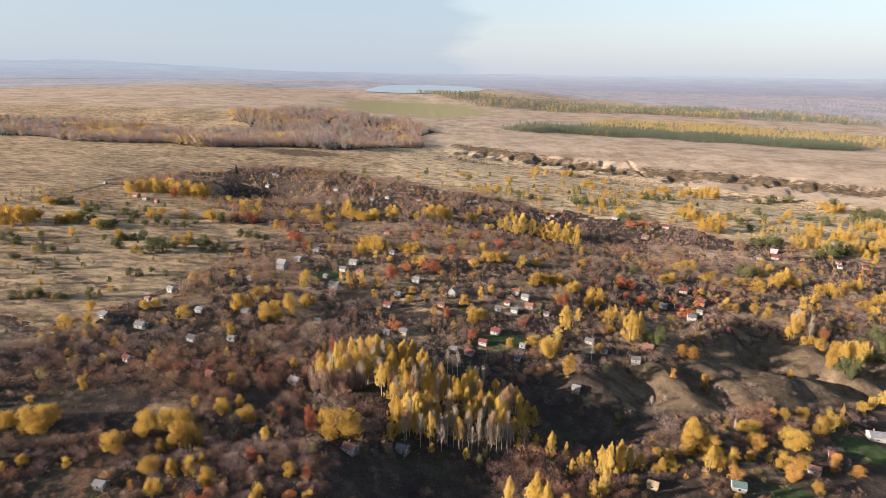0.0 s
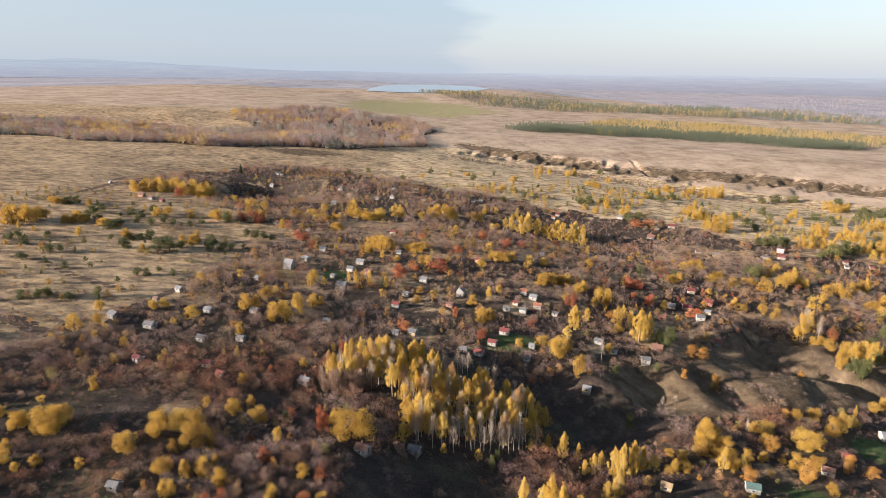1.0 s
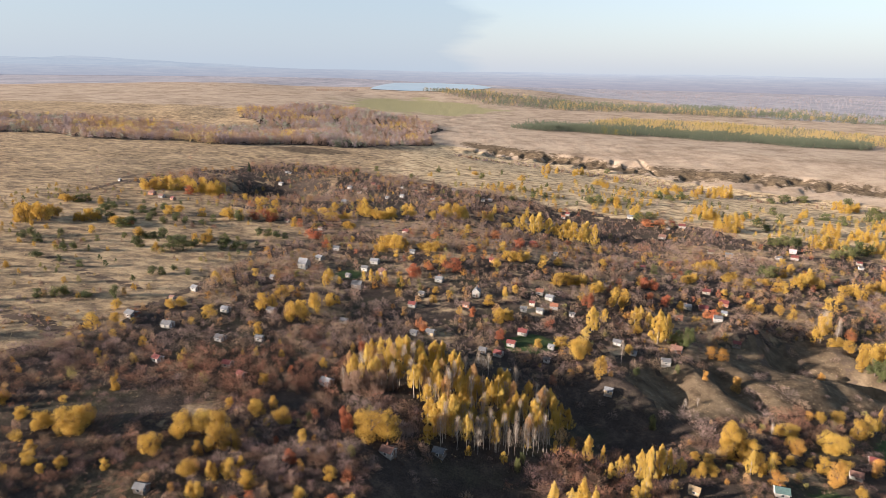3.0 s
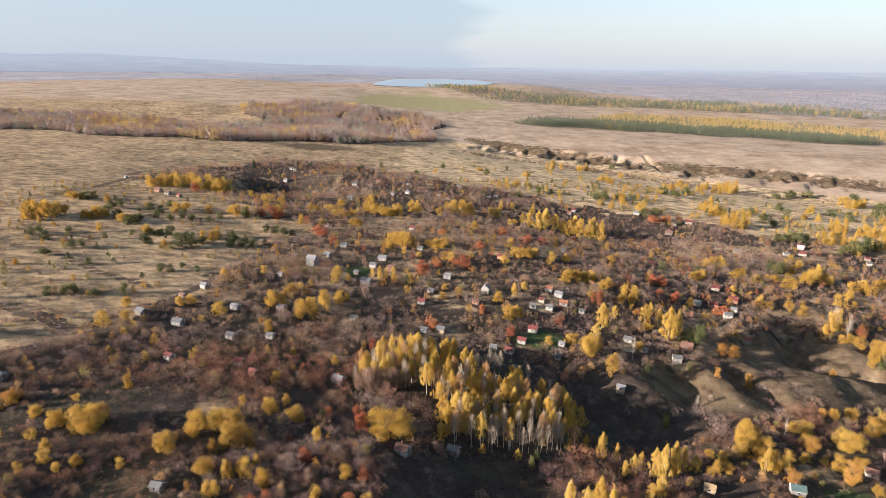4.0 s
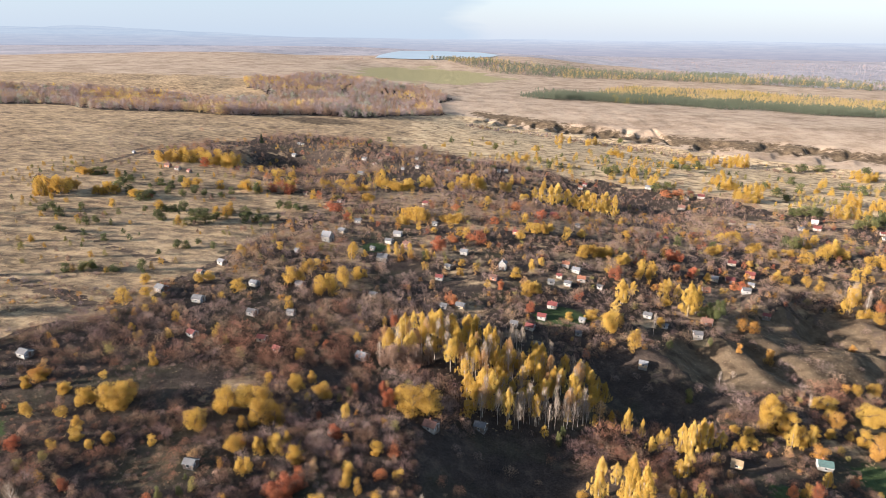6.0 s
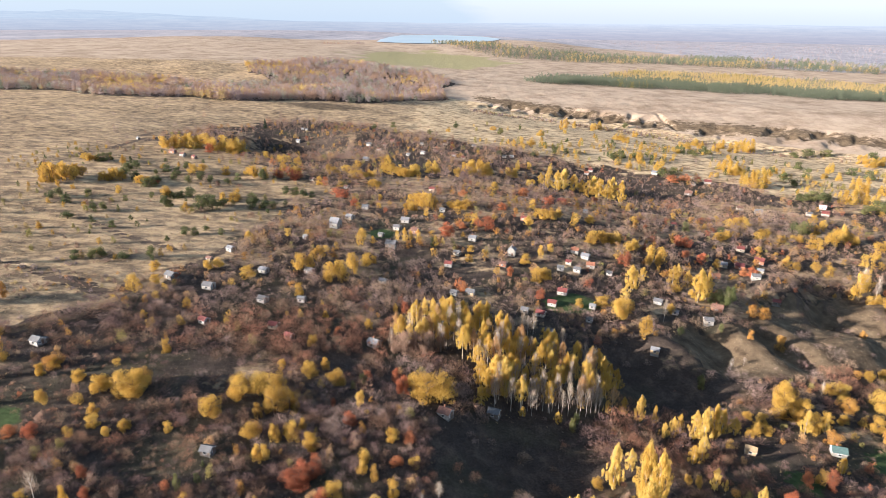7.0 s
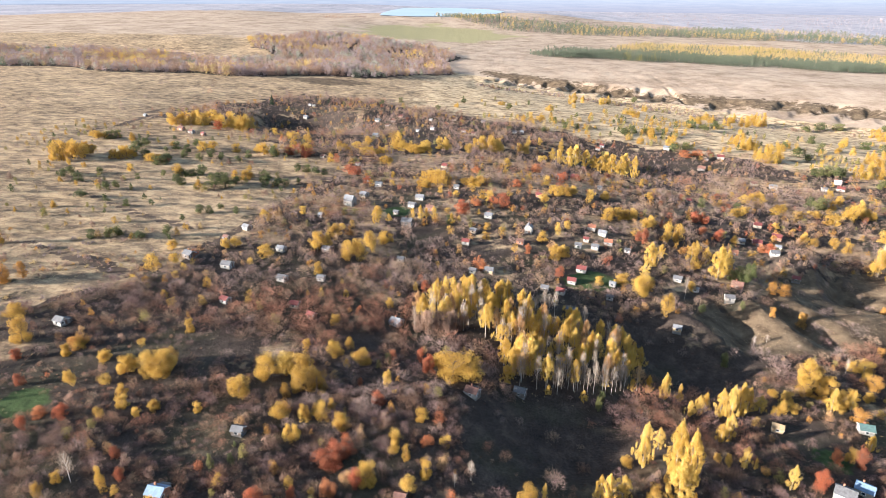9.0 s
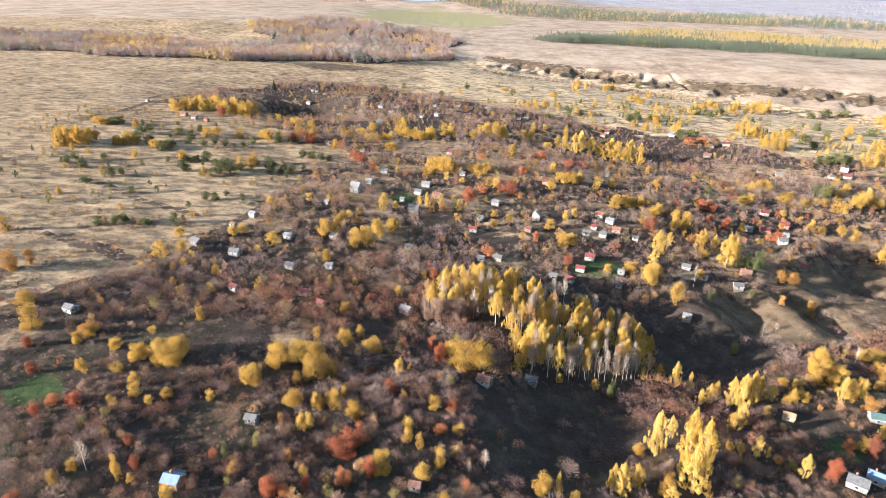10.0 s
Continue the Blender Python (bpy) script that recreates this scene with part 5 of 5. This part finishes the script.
def garden_house(x, y, wide, turn, wall, roof, attic=False):
    """A small gabled house: walls, two roof slopes, chimney, door and windows."""
    z = float(height(np.array([x]), np.array([y]))[0])
    FOOTPRINTS.append((x, y - 1.0, wide * 0.95))
    house = tagged(new("garden_house"), f"small {WALL_WORDS[wall]} garden house with {ROOF_WORDS[roof]}", "house", "garden houses")
    house.matrix_world = pose(x, y, z, 0, 0, turn)
    w, deep, high = wide / 2, wide * 0.58, min(2.1, 1.2 + wide * 0.18)
    high = high + 1.1 if attic else high
    peak = high + wide * (0.52 if attic else 0.3)
    bm = bmesh.new()
    prism(bm, [(-w, -1.2), (w, -1.2), (w, high), (0, peak), (-w, high)], -deep, deep)
    part("wall", bm, WALL[wall], house)
    bm = bmesh.new()
    over, slope = 0.2, (peak - high) / w
    for side in (-1, 1):
        o = [(0, peak + 0.03), (0, peak + 0.13), (side * (w + over), high - over * slope + 0.13), (side * (w + over), high - over * slope + 0.03)]
        prism(bm, o if side < 0 else o[::-1], -deep - 0.2, deep + 0.2)
    block(bm, -0.08, 0.08, -deep - 0.2, deep + 0.2, peak + 0.06, peak + 0.17)
    part("roof", bm, ROOF[roof], house, ROOF_WORDS[roof].split(" ", 1)[1])
    if wide > 3.2:
        bm = bmesh.new()
        block(bm, w * .35 - .2, w * .35 + .2, deep * .3 - .2, deep * .3 + .2, high, peak + 0.45)
        block(bm, w * .35 - .25, w * .35 + .25, deep * .3 - .25, deep * .3 + .25, peak + 0.45, peak + 0.53)
        part("chimney", bm, WALL["brick"], house)
    bm = bmesh.new()
    block(bm, -w - 0.06, w + 0.06, -deep - 0.06, deep + 0.06, -1.2, 0.18)
    part("plinth", bm, PLINTH, house)
    if wide > 2.75 and int(abs(x) * 10) % 3:
        bm = bmesh.new()
        prism(bm, [(w, -1.2), (w + 1.3, -1.2), (w + 1.3, high * 0.62), (w, high * 0.9)], -deep * 0.7, deep * 0.45)
        annex = part("lean_to", bm, WALL["wood"], house, "weathered board lean-to")
        bm = bmesh.new()
        prism(bm, [(w + 0.01, high * 0.9 + 0.02), (w + 1.5, high * 0.58 + 0.02), (w + 1.5, high * 0.58 + 0.1), (w + 0.01, high * 0.9 + 0.1)], -deep * 0.7 - 0.15, deep * 0.45 + 0.15)
        part("lean_to_roof", bm, ROOF["slate"], annex)
    bm = bmesh.new()
    for end in (-1, 1):
        for side in (-1, 1):
            o = [(0, peak - 0.16), (0, peak + 0.02), (side * (w + over), high - over * slope + 0.02), (side * (w + over), high - over * slope - 0.16)]
            prism(bm, o if side < 0 else o[::-1], end * (deep + 0.17) - 0.025, end * (deep + 0.17) + 0.025)
    part("bargeboard", bm, FRAME_PAINT, house)
    bm = bmesh.new()
    block(bm, w * .25 - .4, w * .25 + .4, -deep - 0.05, -deep + 0.02, -0.1, 1.7)
    part("door", bm, DOOR_PAINT, house)
    for at, end in ((-w * .45, -1), (0, 1)):
        bm = bmesh.new()
        ye = end * (deep + 0.03)
        for b in ((at - .45, at - .37, .75, 1.5), (at + .37, at + .45, .75, 1.5), (at - .45, at + .45, .67, .75), (at - .45, at + .45, 1.5, 1.58), (at - .03, at + .03, .75, 1.5)):
            block(bm, b[0], b[1], ye - 0.04, ye + 0.04, b[2], b[3])
        window = part("window", bm, FRAME_PAINT, house)
        bm = bmesh.new()
        block(bm, at - .37, at + .37, ye - 0.02, ye + 0.005, .75, 1.5)
        part("pane", bm, PANE, window)
    for side in (-1, 1):
        bm = bmesh.new()
        xe = side * (w + 0.03)
        for b in ((-.5, -.42, .75, 1.45), (.42, .5, .75, 1.45), (-.5, .5, .67, .75), (-.5, .5, 1.45, 1.53)):
            block(bm, xe - 0.04, xe + 0.04, b[0], b[1], b[2], b[3])
        window = part("window", bm, FRAME_PAINT, house)
        bm = bmesh.new()
        block(bm, xe - 0.02, xe + 0.005, -.42, .42, .75, 1.45)
        part("pane", bm, PANE, window)


def settle(rows):
    """Houses: x, y, width, turn, walls and roof."""
    for row in rows:
        garden_house(*row)


settle([(-96.8, 108.8, 3.3, 78, "brick", "blue"), (-43.6, 112.6, 2.2, 78, "wood", "brown"), (68.6, 124.9, 4, 52, "white", "slate"), (75.2, 127.2, 3.6,
    50, "cream", "blue"), (-85.7, 130.1, 2.5, 78, "wood", "slate"), (-25.3, 153.6, 3.3, 61, "white", "brown"), (67.1, 154.4, 2.7, 60, "tan", "tan"),
    (93.8, 154.5, 3.4, 72, "white", "green"), (-10.2, 161.6, 3, 66, "wood", "slate"), (125.1, 166.4, 3.1, 60, "white", "brown"), (137.8, 175.7, 2.6,
    60, "brick", "red"), (-157, 177.1, 3.1, 68, "white", "slate"), (164.4, 191.7, 4.4, 76, "white", "white"), (-80, 192.6, 2.4, 60, "brick", "red"),
    (-50.5, 194.4, 3.4, 60, "white", "white"), (-111.6, 198.4, 2.7, 61, "white", "red"), (-87.3, 199.8, 2.8, 75, "cream", "red"), (55.2, 207.7, 2.6,
    64, "tan", "white"), (16, 216.5, 2.8, 68, "wood", "slate"), (-97.1, 220.8, 3, 67, "white", "slate"), (-82.7, 224.1, 2.5, 80, "white", "slate"),
    (-121.2, 229.2, 3.5, 76, "white", "slate"), (35, 230.2, 2.2, 68, "white", "slate"), (14.8, 231.5, 3, 60, "white", "red")])
settle([(8.3, 233.1, 2.6, 68, "wood", "slate"), (-138.4, 234.9, 3.7, 60, "wood", "slate"), (88.3, 237.4, 3.2, 76, "white", "slate"), (38.9, 241.2,
    2.2, 60, "white", "white"), (21.4, 242.3, 3.1, 68, "white", "red"), (75.7, 242.7, 2.2, 60, "white", "white"), (-21.2, 244.3, 2.5, 67, "white",
    "slate"), (-14, 245.7, 3.3, 68, "tan", "slate"), (-104.8, 250.1, 3, 70, "white", "white"), (-52.7, 250.3, 2.6, 72, "white", "slate"), (71.8,
    253.7, 3.1, 60, "white", "slate"), (-85.7, 254, 3, 68, "wood", "slate"), (28.1, 254.1, 3.5, 68, "white", "red"), (99.9, 254.9, 4.2, 60, "brick",
    "brown"), (-130.9, 257.5, 2.2, 64, "white", "brown"), (-125.8, 270.7, 2.9, 61, "white", "white"), (136.9, 271.9, 3, 60, "wood", "red"), (-23.3,
    276, 3, 76, "white", "red"), (3.5, 280.5, 2.9, 68, "brick", "brown"), (40.4, 281.2, 2.9, 64, "white", "slate"), (32.1, 281.3, 2.7, 72, "white",
    "slate"), (56.7, 281.7, 2.2, 61, "white", "slate"), (48.7, 288.5, 3.4, 76, "white", "orange"), (37.5, 288.5, 2.3, 68, "cream", "red")])
settle([(-18.9, 291.4, 2.7, 60, "cream", "slate"), (136.6, 293.7, 3.5, 76, "white", "slate"), (9.3, 294.5, 3.7, -14, "white", "white", True), (-52.5,
    295.8, 4.6, 75, "wood", "slate"), (117.3, 297, 3.1, 75, "brick", "orange"), (-96.5, 297.5, 2.2, 58, "white", "white"), (48.5, 299.5, 3.5, 60,
    "white", "white"), (44.1, 305.4, 3.4, 68, "white", "orange"), (-59, 308.5, 2.2, 64, "wood", "slate"), (-10.1, 310.1, 3.4, 70, "white", "white"),
    (151, 316, 2.8, 60, "cream", "white"), (-41.4, 317.1, 3.7, 75, "brick", "brown"), (130.1, 317.2, 3.5, 75, "cream", "white"), (139.4, 317.5, 4, 75,
    "brick", "red"), (-84.7, 318.1, 4.6, 66, "white", "white", True), (-51.3, 320.7, 3.2, 68, "white", "slate"), (157.1, 330.1, 4.4, 60, "brick",
    "red"), (-47.5, 335.1, 3.9, 76, "white", "white"), (-79.4, 335.5, 3.6, 60, "cream", "white"), (22, 346.1, 2.9, 60, "brick", "red"), (153.8, 346.9,
    3.8, 68, "cream", "red"), (-72.9, 355.3, 3.3, 78, "white", "white"), (-26.4, 356.3, 2.7, 75, "white", "slate"), (-80.7, 364.6, 2.8, 75, "white",
    "slate")])
settle([(67.8, 387.3, 2.4, 78, "white", "slate"), (128.4, 389.3, 2.7, 68, "cream", "red"), (-92, 405, 2.4, 71, "white", "brown"), (45.6, 406.1, 2.5,
    78, "white", "white"), (-33.4, 412.2, 3.4, 68, "cream", "red"), (57.7, 418.3, 4.2, 60, "brick", "red"), (-118.2, 420.4, 2.8, 61, "cream",
    "brown"), (311.4, 435.3, 2.7, 68, "white", "slate"), (331.7, 436.4, 2.7, 68, "brick", "red"), (319.5, 448.9, 3.1, 68, "white", "red"), (257.8,
    453.1, 3.5, 68, "white", "slate"), (218.7, 454.2, 4.6, 68, "white", "white"), (271.3, 454.6, 4.6, 60, "white", "red"), (-215.3, 460.2, 2.7, 58,
    "brick", "red"), (208.5, 463.5, 3.9, 72, "cream", "brown"), (-227, 466.9, 3.1, 75, "white", "brown"), (-237.9, 475.3, 3.9, 75, "brick", "brown"),
    (283.4, 478, 4.4, 60, "pink", "pink"), (-90.8, 509.9, 4.2, 68, "white", "white"), (187.4, 513.8, 5.1, 60, "wood", "brown"), (-290, 528.7, 2.3, 58,
    "white", "white"), (203.5, 544.5, 2.9, 71, "white", "slate"), (-57.7, 549.1, 2.4, 64, "white", "white"), (219.8, 552.3, 5.2, 68, "white", "red")])
settle([(-7.1, 556.4, 2.9, 68, "cream", "red"), (-44.5, 559.5, 3.3, 61, "white", "white"), (109.2, 562.5, 3.4, 61, "white", "orange"), (-15.8, 566,
    3.4, 75, "white", "brown"), (115.5, 573, 3.4, 61, "white", "red"), (177.5, 575.3, 4.8, 61, "white", "white"), (-87.5, 582.1, 3, 61, "white",
    "brown"), (33.6, 586.7, 3.1, 78, "white", "slate"), (41.1, 589.6, 3.1, 75, "white", "white"), (-83, 595.8, 3.1, 75, "white", "red"), (-98.8,
    598.6, 3.9, 71, "white", "slate"), (-46.9, 607.7, 2.7, 61, "white", "slate"), (-77.4, 617.2, 3.2, 68, "brick", "red"), (-23.8, 622, 3.7, 75,
    "cream", "brown"), (5.8, 622.2, 3.2, 68, "white", "white"), (-174.9, 627.2, 3.7, 71, "white", "white"), (-173.6, 663.3, 2.4, 71, "white",
    "slate"), (-178.5, 667.6, 2.4, 68, "white", "white")])


# ---- shrubs, weeds and tall grass ----
SHRUBS = [[fuzz(np.random.default_rng(s), count, length, width) for s in range(5)]
          for count, length, width in ((480, 0.15, 0.0056), (270, 0.15, 0.0078), (150, 0.16, 0.012), (76, 0.17, 0.019))]
TUFT = [twigs(np.random.default_rng(s), 9, 0, 0.5, 0.035) for s in (10, 11)]


def open_ground(x, y):
    """How open the gardens are: 0 under thicket, 1 on lawns, meadows and bare slopes."""
    o = np.zeros_like(x)
    for cx, cy, rad in CLEARINGS + LAWNS:
        o = np.maximum(o, np.exp(-(((x - cx) ** 2 + (y - cy) ** 2) / rad ** 2) ** 2))
    for poly, bare in ((CLAY_SLOPE, 0.92), (BARE_SPUR, 0.95), (HOLLOW, 0.94), (DARK_MEADOW, 0.95)):
        o = np.where(inside(poly, x, y), bare, o)
    return o


def in_sight(x, y):
    """The stretch of the slope that opens out northwards from under the flight."""
    return (x > -0.8 * y - 48) & (x < 0.78 * y + 14)


taken = np.array(FOOTPRINTS)


def free(p, room):
    """Which points keep clear of trees and houses, most of all on their south side."""
    ok = np.ones(len(p), bool)
    for x, y, rad in taken:
        near = (np.abs(p[:, 0] - x) < rad + 6) & (np.abs(p[:, 1] - y) < rad + 8)
        q = p[near]
        ok[near] &= np.hypot(q[:, 0] - x, (q[:, 1] - y + room * 0.7) * np.where(q[:, 1] < y, 0.7, 1.0)) > rad + room * 0.6
    return ok


def thicket(label, templates, band, step, tall, keep):
    """Leafless scrub over a band of the gardens, with some stragglers outside them."""
    p = jittered(-420, 430, *band, step)
    x, y = p[:, 0], p[:, 1]
    dense = patchy(x, y, 17, 2) * 0.6 + patchy(x, y, 6, 4) * 0.5
    home = inside(GARDENS, x + 7 * np.sin(y / 9) + 5 * np.sin(x / 5), y + 6 * np.sin(x / 8))
    chance = np.where(home, keep * np.clip(1.4 * dense + 0.25, 0, 1), 0.02) * (1 - open_ground(x, y)) * in_sight(x, y)
    p = p[rng.random(len(p)) < chance]
    p = p[free(p, 1.1)]
    n = len(p)
    h = np.minimum(rng.gamma(6, 1 / 6, n), 1.7) * tall * (0.45 + 0.9 * patchy(p[:, 0], p[:, 1], 23, 7)) * np.where(rng.random(n) < 0.4, 0.55, 1.0)
    w = h * rng.uniform(0.95, 1.55, n) * np.where(p[:, 1] > 250, 0.82, 1.0)
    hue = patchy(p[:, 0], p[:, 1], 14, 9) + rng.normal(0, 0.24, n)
    hue = np.where((p[:, 1] > 215) & (rng.random(n) < 0.6), rng.choice([0.2, 0.8], n), hue)  # beyond the grove paler twigs carry the haze and sun of the distance
    # Near by, darker mauve and brown twigs imitate thicket in shade.
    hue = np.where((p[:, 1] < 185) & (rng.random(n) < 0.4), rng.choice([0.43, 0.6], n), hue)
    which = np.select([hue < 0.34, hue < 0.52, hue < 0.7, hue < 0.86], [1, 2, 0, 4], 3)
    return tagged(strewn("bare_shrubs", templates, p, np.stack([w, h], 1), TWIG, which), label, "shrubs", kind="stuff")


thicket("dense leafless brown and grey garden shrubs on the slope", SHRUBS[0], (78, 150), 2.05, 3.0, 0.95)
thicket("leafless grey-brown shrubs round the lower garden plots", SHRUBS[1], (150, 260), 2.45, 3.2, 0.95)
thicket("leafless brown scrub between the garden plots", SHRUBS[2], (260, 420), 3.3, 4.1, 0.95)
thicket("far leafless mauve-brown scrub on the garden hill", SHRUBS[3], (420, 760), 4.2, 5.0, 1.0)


def weeds(name, label, band, step, size, zone, share):
    p = jittered(*band, step)
    x, y = p[:, 0], p[:, 1]
    p = p[zone(x, y) & in_sight(x, y) & (rng.random(len(p)) < share * (0.35 + patchy(x, y, 9, 3)))]
    n = len(p)
    h = rng.uniform(0.5, 1.3, n) * size
    which = np.select([rng.random(n) < 0.35, rng.random(n) < 0.5], [0, 2], 1)
    return tagged(strewn(name, TUFT, p, np.stack([h * 1.6, h], 1), STRAW, which, 0.03), label, "weeds", kind="stuff")


weeds("tall_weeds", "dry brown weeds and tall grass among the gardens", (-190, 200, 80, 260), 1.9, 0.5,
      lambda x, y: inside(GARDENS, x, y) & (open_ground(x, y) < 0.9), 0.42)
weeds("slope_grass", "thin dry grass and weeds on the bare clay slope", (-40, 250, 105, 310), 1.5, 0.32,
      lambda x, y: inside(CLAY_SLOPE, x, y) | inside(BARE_SPUR, x, y), 0.9)
weeds("meadow_grass", "tussocks of pale dry grass on the open meadow", (-330, -90, 140, 520), 2.3, 0.7, lambda x, y: ~inside(GARDENS, x, y), 0.6)


# small bushes that still hold leaves, scattered through the gardens
p = jittered(-300, 430, 80, 720, 5.5)
p = p[inside(GARDENS, p[:, 0], p[:, 1]) & in_sight(p[:, 0], p[:, 1]) & (open_ground(p[:, 0], p[:, 1]) < 0.5)]
p = p[(rng.random(len(p)) < (0.21 + 0.6 * patchy(p[:, 0], p[:, 1], 20, 12) ** 3) * np.where(p[:, 1] > 420, 0.6, 1)) & free(p, 1.0)]
h = np.minimum(1.2 + rng.gamma(2.5, 0.75, len(p)), 4.2) * np.where(p[:, 1] > 260, 1.35, 1.0)
hues = rng.choice(6, len(p), p=[0.2, 0.15, 0.12, 0.27, 0.08, 0.18])
width = h * rng.uniform(0.7, 1.1, len(p))
for near, count, leaf in ((p[:, 1] < 235, 640, 0.03), (p[:, 1] >= 235, 150, 0.062)):
    tagged(strewn("leafy_bushes", [crown_round(s, count, leaf) for s in (61, 62, 63)], p[near], np.stack([width, h], 1)[near],
                  [LEAF[k] for k in ("gold", "copper", "olive", "russet", "scarlet", "aspen")], hues[near]),
           "small ochre, olive and rusty bushes among the bare shrubs", "bushes", kind="stuff")
